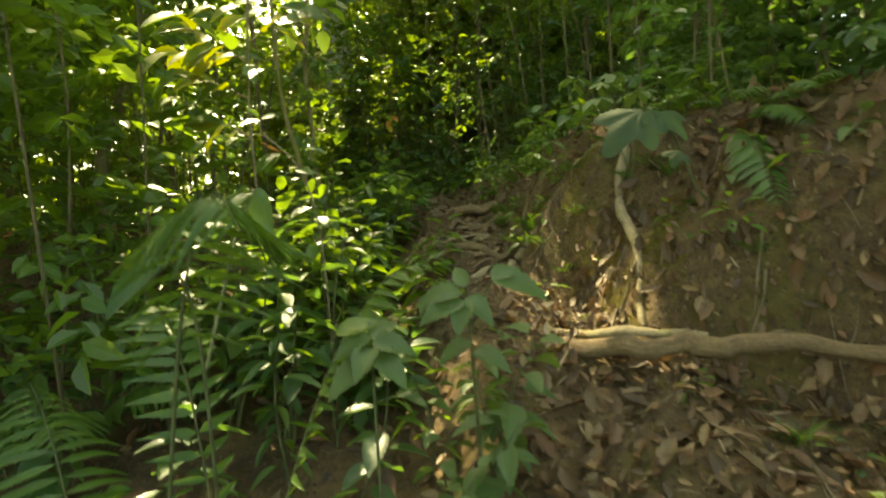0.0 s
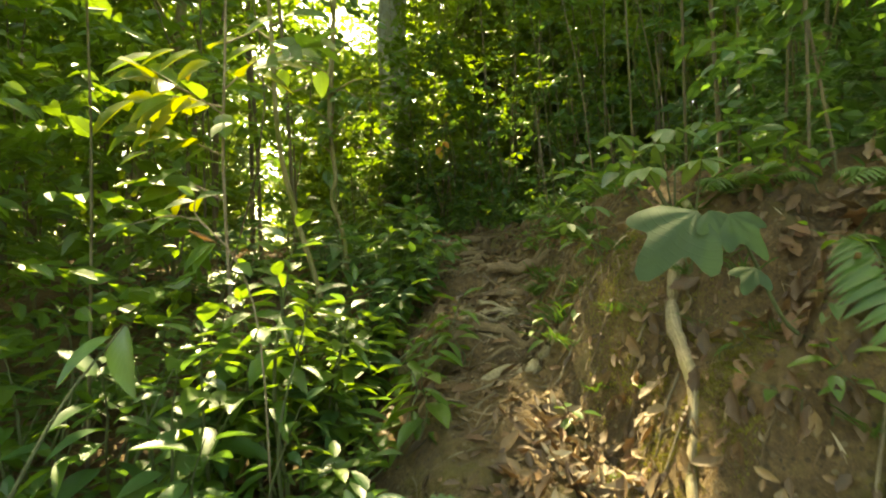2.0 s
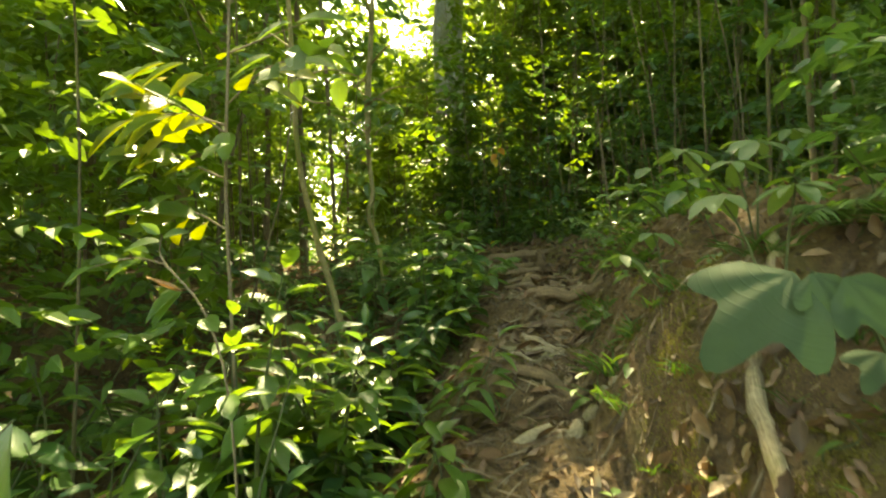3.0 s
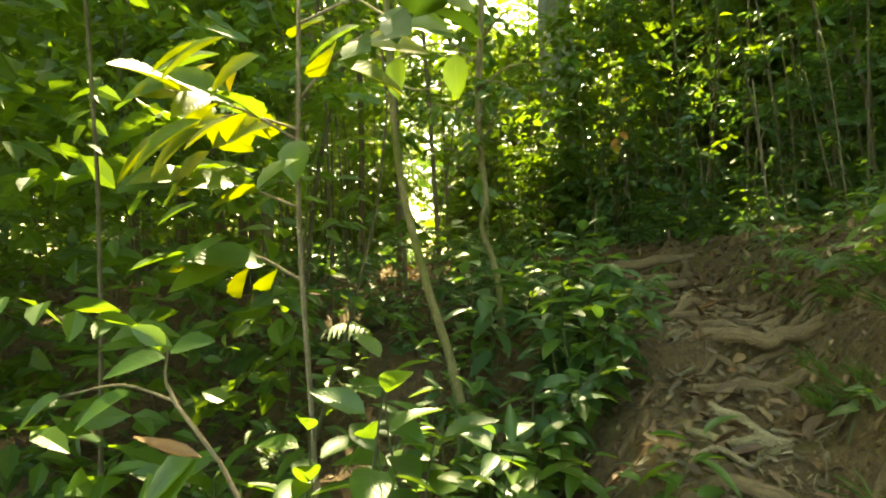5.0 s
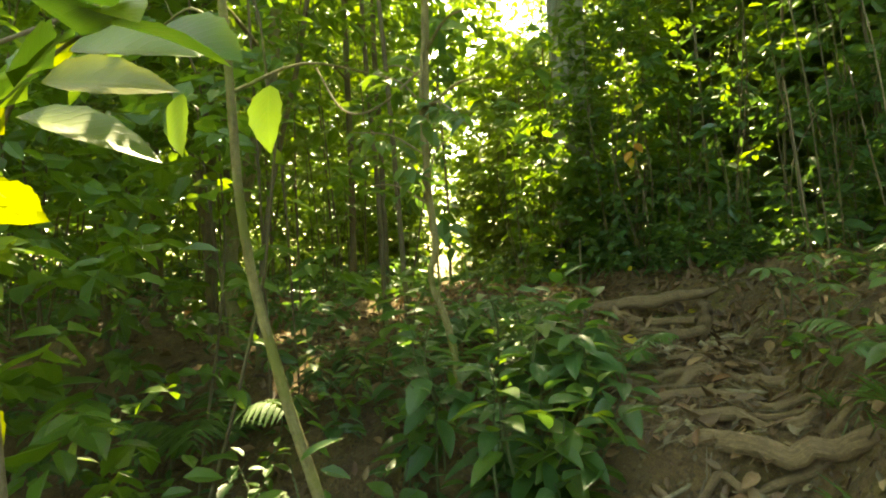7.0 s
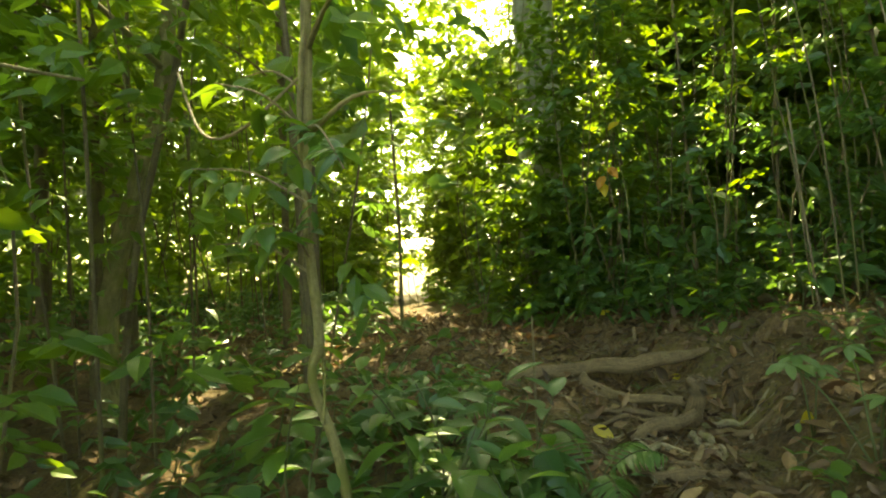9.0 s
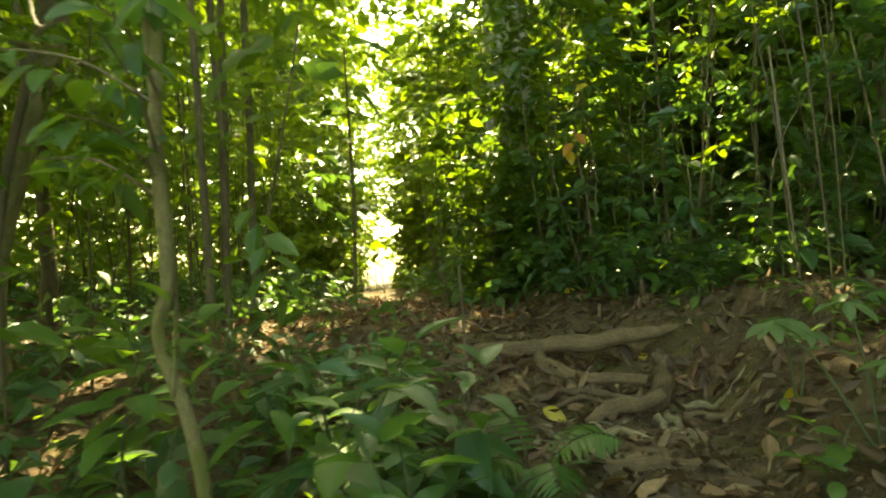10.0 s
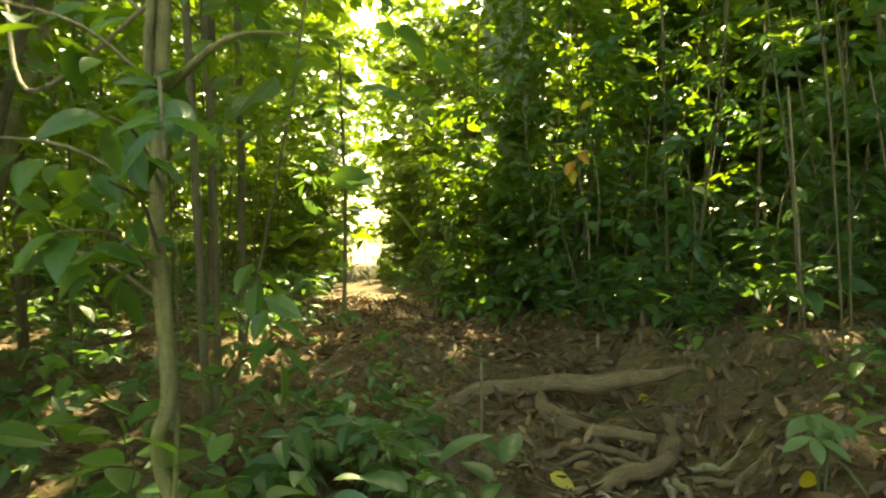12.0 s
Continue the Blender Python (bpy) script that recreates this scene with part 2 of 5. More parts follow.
def mesh_of(name, verts, faces, uvs=None, smooth=True):
    me = bpy.data.meshes.new(name)
    verts, faces = np.asarray(verts, np.float32), np.asarray(faces, np.int32)
    k = faces.shape[1]
    me.vertices.add(len(verts))
    me.vertices.foreach_set("co", verts.ravel())
    me.loops.add(faces.size)
    me.loops.foreach_set("vertex_index", faces.ravel())
    me.polygons.add(len(faces))
    me.polygons.foreach_set("loop_start", np.arange(len(faces), dtype=np.int32) * k)
    me.polygons.foreach_set("use_smooth", np.full(len(faces), smooth))
    if uvs is not None:
        layer = me.uv_layers.new(name="UVMap")
        layer.data.foreach_set("uv", np.asarray(uvs, np.float32)[faces.ravel()].ravel())
    me.update(calc_edges=True)
    return me


def part(name, mesh, material, parent=None, label="", m=None):
    ob = new(name, mesh)
    if material and not mesh.materials:
        mesh.materials.append(material)
    if parent:
        ob.parent = parent
    if m is not None:
        ob.matrix_basis = m
    if label:
        ob["label"] = label
    return ob


gx, gy = spread(-3.2, 3.2, 0.035, 60, 26), spread(-0.6, 10.5, 0.035, 60, 26)
GX, GY = np.meshgrid(gx, gy)
ii = np.arange(GX.size).reshape(GX.shape)
quads = np.stack([ii[:-1, :-1], ii[:-1, 1:], ii[1:, 1:], ii[1:, :-1]], -1).reshape(-1, 4)
ground = part("ground", mesh_of("ground", np.stack([GX.ravel(), GY.ravel(), height(GX, GY).ravel()], 1), quads), SOIL)
tagged(ground, "brown trampled forest soil with moss and rotting leaf crumbs", "ground", kind="structure")


# ---- leaf shapes, one unit long along y ----
def leaf_shape(rows, width, fold=0.25, curl=0.25, peak=0.42, lobes=0.0, teeth=0.0, droop=0.0):
    """Verts, triangles and uv of a pointed blade folded along its midrib."""
    v, uv = [(0, 0, 0)], [(0.5, 0)]
    ts = np.linspace(0, 1, rows + 2)[1:-1]
    for i, t in enumerate(ts):
        w = width * (math.sin(math.pi * t ** (math.log(0.5) / math.log(peak)))) ** 0.85
        w *= 1 + lobes * math.cos(t * 6 * math.pi) + (teeth if i % 2 else -teeth)
        z = -curl * t * t
        for s in (-1, 0, 1):
            v.append((s * w / 2, t - (0.04 if s == 0 else 0), z + abs(s) * w * fold - droop * abs(s) * w))
            uv.append((0.5 + s * 0.5, t))
    v.append((0, 1, -curl))
    uv.append((0.5, 1))
    f = [(0, 2, 1), (0, 3, 2)]
    for r in range(rows - 1):
        a = 1 + 3 * r
        for c in (0, 1):
            f += [(a + c, a + c + 1, a + c + 4), (a + c, a + c + 4, a + c + 3)]
    a, tip = 1 + 3 * (rows - 1), len(v) - 1
    f += [(a, a + 1, tip), (a + 1, a + 2, tip)]
    return np.array(v, float), np.array(f), np.array(uv, float)


BLADE = leaf_shape(7, 0.46, 0.18)
BLADE_WIDE = leaf_shape(9, 0.56, 0.15, 0.2, 0.45, 0, 0.05)
BLADE_NARROW = leaf_shape(6, 0.26, 0.3, 0.3)
BLADE_MID = leaf_shape(2, 0.5, 0.15, 0.2)
BLADE_FAR = leaf_shape(1, 0.55, 0.15, 0.2)


def lobed_shape(lobes=3, spread_a=0.92, rings=4, steps=24):
    """A broad blade with pointed lobes, the stalk at its foot, one unit to its longest tip."""
    v, uv, f = [(0, 0, 0)], [(0.5, 0)], []
    for r in range(1, rings + 1):
        for i in range(steps + 1):
            a = -spread_a * 1.35 + 2.7 * spread_a * i / steps
            reach = (0.62 + 0.38 * abs(math.cos(a / spread_a * math.pi * (lobes - 1) / 2)) ** 2.2) * (1 - 0.22 * (a / spread_a) ** 2)
            q = reach * r / rings
            v.append((math.sin(a) * q, math.cos(a) * q, -0.22 * q * q + 0.02 * math.sin(a * 9) * q))
            uv.append((0.5 + 0.35 * a, q))
    for i in range(steps):
        f.append((0, 2 + i, 1 + i))
        for r in range(rings - 1):
            a, b = 1 + r * (steps + 1) + i, 1 + (r + 1) * (steps + 1) + i
            f += [(a, a + 1, b + 1), (a, b + 1, b)]
    return np.array(v, float), np.array(f), np.array(uv, float)


BLADE_LOBED = lobed_shape()
BLADE_DEAD = leaf_shape(2, 0.45, 0.45, -0.25)
BLADE_CURL = leaf_shape(3, 0.32, 0.6, -0.6)
PINNA = leaf_shape(4, 0.2, 0.08, 0.3, 0.25)
PINNA_THIN = leaf_shape(5, 0.09, 0.06, 0.5, 0.25)


def unit(v):
    return v / np.maximum(np.linalg.norm(v, axis=-1, keepdims=True), 1e-9)


def frames_for(ways, ups):
    """Rotations whose y runs along ways and whose z leans to ups."""
    y = unit(ways)
    x = unit(np.cross(y, ups))
    z = np.cross(x, y)
    return np.stack([x, y, z], -1)


def leaves_mesh(name, shape, places, ways, ups, sizes, smooth=True):
    v, f, uv = shape
    rot = frames_for(ways, ups)
    verts = np.einsum("nij,vj->nvi", rot * sizes[:, None, None], v) + places[:, None, :]
    faces = f[None] + (np.arange(len(places)) * len(v))[:, None, None]
    return mesh_of(name, verts.reshape(-1, 3), faces.reshape(-1, 3), np.tile(uv, (len(places), 1)), smooth)


def tube_arrays(points, radii, sides=7, knots=0.0):
    """A round limb through the points."""
    p = np.asarray(points, float)
    t = np.linspace(0, 1, len(p))
    n = max(4, len(p) * (5 if knots > 0.15 else 3))
    tt = np.linspace(0, 1, n)
    q = np.stack([smooth_interp(tt, t, p[:, k]) for k in range(3)], 1)
    rad = np.interp(tt, np.linspace(0, 1, len(radii)), radii)
    if knots:
        rad = rad * (1 + knots * (vnoise(tt * len(p) * 1.3, np.full(n, p[0, 0] * 9.1), 4) * 2))
        for k in range(3):
            q[:, k] += rad * knots * 5 * vnoise(tt * len(p) * 1.6, np.full(n, p[-1, 1] * 3.7 + k), 12 + k) * np.sin(math.pi * tt) ** 0.5
    d = unit(np.gradient(q, axis=0))
    ref = np.where(np.abs(d[:, 2:]) > 0.8, np.array([[1.0, 0, 0]]), np.array([[0, 0, 1.0]]))
    a = unit(np.cross(d, ref))
    b = np.cross(d, a)
    ang = np.linspace(0, 2 * math.pi, sides, endpoint=False)
    wob = 1 + (knots * 0.5) * np.sin(ang * 3 + p[0, 1] * 5)
    ring = (np.cos(ang) * wob)[None, :, None] * a[:, None, :] + (np.sin(ang) * wob)[None, :, None] * b[:, None, :]
    verts = q[:, None, :] + ring * rad[:, None, None]
    run = np.concatenate([[0], np.cumsum(np.linalg.norm(np.diff(q, axis=0), axis=1))])
    uv = np.stack(np.broadcast_arrays((np.abs(ang - math.pi) / math.pi)[None, :] * 0.2, run[:, None]), -1)
    idx = np.arange(n * sides).reshape(n, sides)
    nxt = np.roll(idx, -1, axis=1)
    f = np.stack([idx[:-1], nxt[:-1], nxt[1:], idx[1:]], -1).reshape(-1, 4)
    return verts.reshape(-1, 3), f, uv.reshape(-1, 2)


def smooth_interp(tt, t, v):
    """Catmull-Rom through the values."""
    m = np.gradient(v, t)
    i = np.clip(np.searchsorted(t, tt, side="right") - 1, 0, len(t) - 2)
    h = t[i + 1] - t[i]
    s = (tt - t[i]) / h
    return (2 * s**3 - 3 * s**2 + 1) * v[i] + (s**3 - 2 * s**2 + s) * h * m[i] + (-2 * s**3 + 3 * s**2) * v[i + 1] + (s**3 - s**2) * h * m[i + 1]


def tubes_mesh(name, limbs, sides=6, knots=0.0):
    vs, fs, us, k = [], [], [], 0
    for points, radii in limbs:
        v, f, u = tube_arrays(points, radii, sides, knots)
        vs.append(v), fs.append(f + k), us.append(u)
        k += len(v)
    return mesh_of(name, np.concatenate(vs), np.concatenate(fs), np.concatenate(us))


def ground_at(x, y, lift=0.0):
    return Vector((x, y, float(height(x, y)) + lift))


# ---- gaps in the leaves that let the sun down ----
GAPS = [((0.95, 2.8, 1.3), 0.22), ((1.0, 3.0, 1.5), 0.17), ((0.68, 3.02, 1.2), 0.26), ((0.62, 2.72, 1.1), 0.15), ((0.82, 2.7, 1.15), 0.2), ((1.25, 3.95, 2.2), 0.13), ((-1.2, 3.3, 2.6), 0.5), ((-0.55, 3.0, 1.9), 0.18),
        ((-3.7, 11.0, 2.3), 0.25), ((-3.6, 9.4, 3.2), 0.45), ((-2.1, 10.1, 3.8), 0.35), ((-1.4, 10.4, 4.7), 0.4), ((-4.6, 12.6, 2.3), 0.6), ((2.6, 4.8, 3.9), 0.35), ((1.7, 6.3, 3.7), 0.25), ((-1.35, 5.6, 2.2), 0.16), ((-1.9, 5.2, 2.0), 0.2), ((-0.9, 6.0, 2.0), 0.2), ((-0.6, 3.9, 1.7), 0.26), ((-0.35, 4.6, 2.0), 0.15), ((-2.6, 6.2, 2.0), 0.2), ((-0.3, 10.6, 4.7), 0.5), ((0.9, 9.9, 4.6), 0.25), ((-1.8, 10.6, 3.5), 0.7), ((-0.9, 10.4, 4.2), 0.5), ((0.2, 10.2, 4.3), 0.3), ((-3.6, 7.2, 2.0), 0.22), ((-5.7, 8.0, 2.0), 0.4), ((-2.3, 5.0, 2.6), 0.25), ((-0.9, 3.9, 1.3), 0.25), ((-5.7, 14.4, 2.6), 0.5), ((-6.9, 16.2, 3.0), 0.6), ((-5.0, 13.2, 2.0), 0.5), ((-0.9, 10.6, 5.2), 0.35), ((-0.2, 10.4, 5.0), 0.35), ((-1.3, 10.8, 4.6), 0.35), ((-0.75, 3.85, 2.9), 0.3), ((0.9, 3.05, 1.3), 0.2), ((1.35, 1.9, 1.0), 0.2)]


def shut(p):
    """Which of the places do not lie in a gap."""
    keep = np.ones(len(p), bool)
    s = np.array(SUN)
    for target, r in GAPS:
        w = p - np.array(target)
        t = w @ s
        off = np.linalg.norm(w - t[:, None] * s, axis=1)
        keep &= ~((t > 0.7) & (off < r * (1.0 + 0.5 * hash2(np.floor(p[:, 0] * 3), np.floor(p[:, 1] * 3), 2))))
    return keep


def glade(p):
    """The thin part of the wood beside the large trunk, where the sky shows."""
    x, y, z = p.T
    reach = np.maximum(y - 2.0, 0.1)
    edge = 0.095 + 0.05 * vnoise(y * 0.8, z * 0.9, 23)
    return (y > 9.6) & (np.abs(x - 0.4 + 0.35 * reach) < edge * reach) & (z > 2.5 + (0.36 + 0.06 * vnoise(x * 1.1, y * 1.1, 29)) * reach) & (z < 2.5 + 0.62 * reach)


def open_way(p):
    """Places clear of the path and of the bright lane at its far end."""
    x, y, z = p.T
    lane = np.abs(x - path_mid(y)) + 0.5 * vnoise(y * 1.1, z * 1.3, 17)
    low = (lane < 0.7) & (z < height(x, y) + 1.9) | (lane < 0.4) & (z < height(x, y) + 3.0)
    hole = hash2(np.floor(x * 2.3), np.floor(z * 2.3), 8)
    low &= (y < 9.6) | (z < height(x, y) + 1.0) | (hole < 0.62)
    up = z - height(x, y)
    far = (y > 11.0) & ((y < 15.5) | (up > 1.6) & (hole < 0.4)) & (lane < 0.6 + 0.06 * (y - 11.0)) & (up > 0.25) & (up < 2.2) & (hole < 0.58)
    far |= glade(p) & (hole < 0.54)
    walk_room = (np.abs(x - 0.2) < 0.95) & (y < 6.0)
    return ~(low | far | walk_room)


def twig_cloud(places, leaf, per=9, reach=0.4, droop=0.25):
    """Leaves set along short twigs that grow from the places."""
    n = len(places)
    az = rng.uniform(0, 2 * math.pi, n)
    el = rng.normal(0.05, 0.3, n)
    way = np.stack([np.cos(az) * np.cos(el), np.sin(az) * np.cos(el), np.sin(el)], 1)
    length = reach * rng.uniform(0.6, 1.4, n)
    t = np.linspace(0.1, 1, per)[None, :] + rng.normal(0, 0.03, (n, per))
    p = places[:, None, :] + way[:, None, :] * (t * length[:, None])[..., None]
    p[..., 2] -= droop * length[:, None] * t**2
    side = np.where(np.arange(per) % 2, 1.0, -1.0)[None, :] * rng.uniform(0.5, 1.2, (n, per))
    side[:, -1] = 0
    cross = np.stack([-way[:, 1], way[:, 0], np.zeros(n)], 1)
    out = way[:, None, :] * 0.7 + cross[:, None, :] * side[..., None]
    out[..., 2] += rng.normal(-0.25, 0.25, (n, per))
    ups = np.zeros((n, per, 3)) + (0, 0, 1.0)
    ups += rng.normal(0, 0.6, (n, per, 3))
    size = rng.uniform(leaf[0], leaf[1], (n, 1)) * rng.uniform(0.7, 1.15, (n, per))
    return p.reshape(-1, 3), out.reshape(-1, 3), ups.reshape(-1, 3), size.ravel()


def cloud_object(name, shape, material, places, leaf, label, category, per=9, reach=0.4, cut=True):
    data = twig_cloud(places, leaf, per, reach)
    keep = shut(data[0]) & open_way(data[0]) if cut else shut(data[0])
    data = [d[keep] for d in data]
    ob = part(name, leaves_mesh(name, shape, *data, smooth=False), material)
    return tagged(ob, label, category, kind="stuff")


def bushes(material, places, leaf, label, count, name="bush", per=9, reach=0.4, stems=2):
    """The twigs shared out among single bushes, each with a few thin stems and its own foliage."""
    seeds = places[rng.choice(len(places), count, replace=False), :2]
    owner = np.argmin(((places[:, None, :2] - seeds[None]) ** 2).sum(-1), axis=1)
    for k in range(count):
        mine = places[owner == k]
        if len(mine) < 6:
            continue
        cx, cy = mine[:, 0].mean(), mine[:, 1].mean()
        foot = np.array([cx, cy, float(height(cx, cy))])
        data = twig_cloud(mine, leaf, per, reach)
        keep = shut(data[0]) & open_way(data[0])
        if keep.sum() < 10:
            continue
        data = [d[keep] for d in data]
        data[0] = data[0] - foot
        base = new(name)
        base.location = foot
        part("foliage", leaves_mesh("foliage", BLADE_MID, *data, smooth=False), material, base)
        tops = mine[np.argsort(mine[:, 2])[-max(3, len(mine) // 3):]]
        for q in tops[rng.choice(len(tops), stems, replace=False)]:
            e = q - foot
            bend = rng.normal(0, 0.25, 3) * (1, 1, 0)
            part("stem", tubes_mesh("stem", [([np.array((0, 0, -0.05)) + rng.normal(0, 0.04, 3) * (1, 1, 0), e * (0.35, 0.35, 0.5) + bend, e], [0.009, 0.006, 0.003])], 5, 0.12), BARK, base)
        tagged(base, label, "bush")


def box_points(n, x0, x1, y0, y1, z0, z1, power=1.0):
    x, y = rng.uniform(x0, x1, n), rng.uniform(y0, y1, n)
    return np.stack([x, y, height(x, y) + z0 + (z1 - z0) * rng.uniform(0, 1, n) ** power], 1)


# ---- woods around ----
# right of the path: a thicket on the slope
def thicket_base(x):
    return np.where(x > 0.9, 9.2 - 1.1 * np.minimum(x - 0.9, 3), 9.3 + 0.2 * np.minimum(np.maximum(-x, 0), 3))


p = box_points(25000, -3.6, 6.0, 5.0, 14.5, 0.05, 6.0, 1.15)
d = p[:, 0] - path_right(p[:, 1])
depth = p[:, 1] - thicket_base(p[:, 0]) + 0.5 * vnoise(p[:, 0] * 1.4, p[:, 2] * 1.4, 3)
p = p[(d > 0.35) & (depth > 0) & (rng.uniform(0, 1, len(p)) < np.clip(0.9 - depth * 0.36, 0.08, 1))]
# bright top and shaded foot of the thicket, put into the leaf colour by height
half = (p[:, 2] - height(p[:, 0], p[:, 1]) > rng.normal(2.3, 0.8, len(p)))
bushes(LEAF_FAR, p[half], (0.08, 0.17), "tall green bush in the thicket beside the path, leaves lightened as if lit from above", 40)
bushes(LEAF_DARK, p[~half], (0.09, 0.19), "tall green bush in the thicket beside the path, leaves darkened for shade", 36)
p = box_points(850, -2.7, -0.6, 10.1, 11.3, 0.1, 3.4)
bushes(LEAF, p, (0.1, 0.2), "leafy green bush before the grey trunk", 5)
p = box_points(5000, 0.9, 5.5, 1.5, 7.5, 0.15, 4.5, 1.2)
p = p[p[:, 0] > np.maximum(1.4, 0.75 + 0.36 * (p[:, 1] - 1.6)) + np.where(p[:, 1] < 3.2, 0.5, 0)]
bushes(LEAF_DARK, p, (0.07, 0.14), "dark green leafy bush on top of the earth bank", 40)
# left of the path: saplings with light crowns
p = box_points(8500, -11, 0.0, 4.5, 14.5, 0.9, 6.5, 0.8)
p = p[(path_left(p[:, 1]) - p[:, 0] > 0.8) & (vnoise(p[:, 0] * 0.9, p[:, 1] * 0.9, 6) > -0.22) & ((p[:, 2] > height(p[:, 0], p[:, 1]) + 1.5) | (rng.uniform(0, 1, len(p)) < 0.3)) & (rng.uniform(0, 1, len(p)) < np.clip((np.hypot(p[:, 0], p[:, 1] - 5) - 1.2) * 0.4, 0, 1))]
bushes(LEAF_FAR, p, (0.08, 0.18), "loose green young tree in the shady wood", 60, "young_tree", stems=1)
p = box_points(4200, -8, -1.35, 2.2, 6.5, 0.5, 4.5)
p = p[(p[:, 1] < 4.3) | (p[:, 2] > height(p[:, 0], p[:, 1]) + 1.7) | (rng.uniform(0, 1, len(p)) < 0.2)]
bushes(LEAF, p, (0.08, 0.17), "loose green young tree beside the path", 30, "young_tree", stems=1)
p = box_points(4400, -12, 6, 1.2, 15.0, 0.04, 0.5)
p = p[((path_left(p[:, 1]) - p[:, 0] > 0.3) & (vnoise(p[:, 0] * 1.2, p[:, 1] * 1.2, 14) > -0.12)) | (p[:, 1] > 11.5)]
cloud_object("ground_cover", BLADE_MID, LEAF_DARK, p, (0.07, 0.15), "low dark green herbs covering the forest floor", "undergrowth", 7, 0.25)
# the far wall of the wood
p = box_points(8300, -24, 8, 13.5, 24.0, 0.1, 9.5)
cloud_object("far_woods", BLADE_FAR, LEAF_FAR, p, (0.2, 0.4), "far green wall of tropical forest leaves", "forest", 9, 0.7)
p = np.concatenate([box_points(2900, -17, -8.5, 2, 14.0, 0.1, 7.0), box_points(1500, 7, 14, -6, 14.0, 0.2, 6.0), box_points(900, -10, 9, -12, -7, 0.2, 4.0)])
cloud_object("far_woods", BLADE_FAR, LEAF_FAR, p, (0.2, 0.34), "green tropical forest leaves around the path", "forest", 9, 0.7)
p = np.concatenate([box_points(8200, -1.6, 9, 13.0, 17.0, 0.1, 8.5), box_points(500, -4.5, -2.5, 14.0, 18.0, 0.1, 5.0), box_points(3600, -26, -6, 24, 34.0, 0.1, 11.0)])
cloud_object("far_woods", BLADE_FAR, LEAF_FAR, p, (0.2, 0.36), "green forest leaves behind the thicket", "forest", 9, 0.6)
p = np.concatenate([box_points(1300, -9.5, -4.2, 14.6, 17.5, 0.05, 2.4), box_points(900, -10.0, -3.8, 16.0, 19.0, 2.2, 6.5)])
bushes(LEAF_FAR, p, (0.12, 0.24), "sunlit light green bush at the end of the path", 16)
# behind the start of the path, and right of the bank
x, y = rng.uniform(-9, 9, 1500), rng.uniform(-9, 2.2, 1500)
side = np.abs(x - 0.5)
p = np.stack([x, y, height(x, y) + rng.uniform(0.1, 1.3, 1500)], 1)[(side > 1.3) & ((x < 0) | (x > 2.2) | (y < 0))]
bushes(LEAF, p, (0.12, 0.22), "low green bush beside the start of the path", 34, reach=0.45)
# unseen tall bushes, added to hold skylight off the ferns at the start
x, y = rng.uniform(-3.6, -0.85, 300), rng.uniform(-2.4, 0.2, 300)
bushes(LEAF_DARK, np.stack([x, y, height(x, y) + rng.uniform(0.2, 3.6, 300)], 1), (0.14, 0.24), "tall leafy bush added out of view beside the start of the path for shade", 7, reach=0.5)
x, y = rng.uniform(4.5, 10, 500), rng.uniform(-2, 8, 500)
bushes(LEAF, np.stack([x, y, height(x, y) + rng.uniform(0.1, 2.2, 500)], 1), (0.14, 0.24), "green bush on the slope above the bank", 12, reach=0.5)
# the canopy, mostly out of view, its density set by the shade wanted below
rng = np.random.default_rng(11)
n = 11500
x, y = rng.uniform(-15, 8, n), rng.uniform(-3, 24, n)
p = np.stack([x, y, rng.uniform(8.0, 12.5, n)], 1)
p = p[vnoise(x * 0.55, y * 0.55, 31) > -0.27]
q = p - np.array(SUN) * ((p[:, 2:] - 2) / SUN.z)
shade = np.where((q[:, 0] > -2.4) & (q[:, 0] < 2.4) & (q[:, 1] > 5.5) & (q[:, 1] < 10.4), 0.95, np.where((q[:, 0] > -0.6) & (q[:, 0] < 2.6) & (q[:, 1] > -1) & (q[:, 1] < 5.6), 0.85, np.where((q[:, 0] > 1.2) & (q[:, 1] > 2) & (q[:, 1] < 13), 0.85, np.where((q[:, 0] > -9) & (q[:, 0] < -2.2) & (q[:, 1] > 4.6) & (q[:, 1] < 12), 0.66, 0.4))))
p = p[rng.uniform(0, 1, len(p)) < np.where(glade(p), shade * 0.45, shade)]
q = p - np.array(SUN) * ((p[:, 2:] - 2) / SUN.z)
# leaves sunward of the path repeated to keep direct sun off it
over = p[(q[:, 0] > -2.2) & (q[:, 0] < 4.0) & (q[:, 1] > 0.2) & (q[:, 1] < 10.6)]
p = p[p[:, 1] > 5.5 + 0.6 * vnoise(p[:, 0] * 0.5, p[:, 1] * 0.0, 3)]
p = np.concatenate([p, over + rng.normal(0, 0.4, over.shape), over + rng.normal(0, 0.4, over.shape)])
# unseen lower leaves added over the start to darken the plants on its left
x, y = rng.uniform(-7, -0.6, 950), rng.uniform(-5, 2.2, 950)
p = np.concatenate([p, np.stack([x, y, rng.uniform(5.0, 8.5, 950)], 1)])
cloud_object("canopy", BLADE_FAR, LEAF_FAR, p, (0.2, 0.34), "high canopy of green leaves with gaps of sky, partly added out of view for shade", "canopy", 10, 0.7, cut=False)


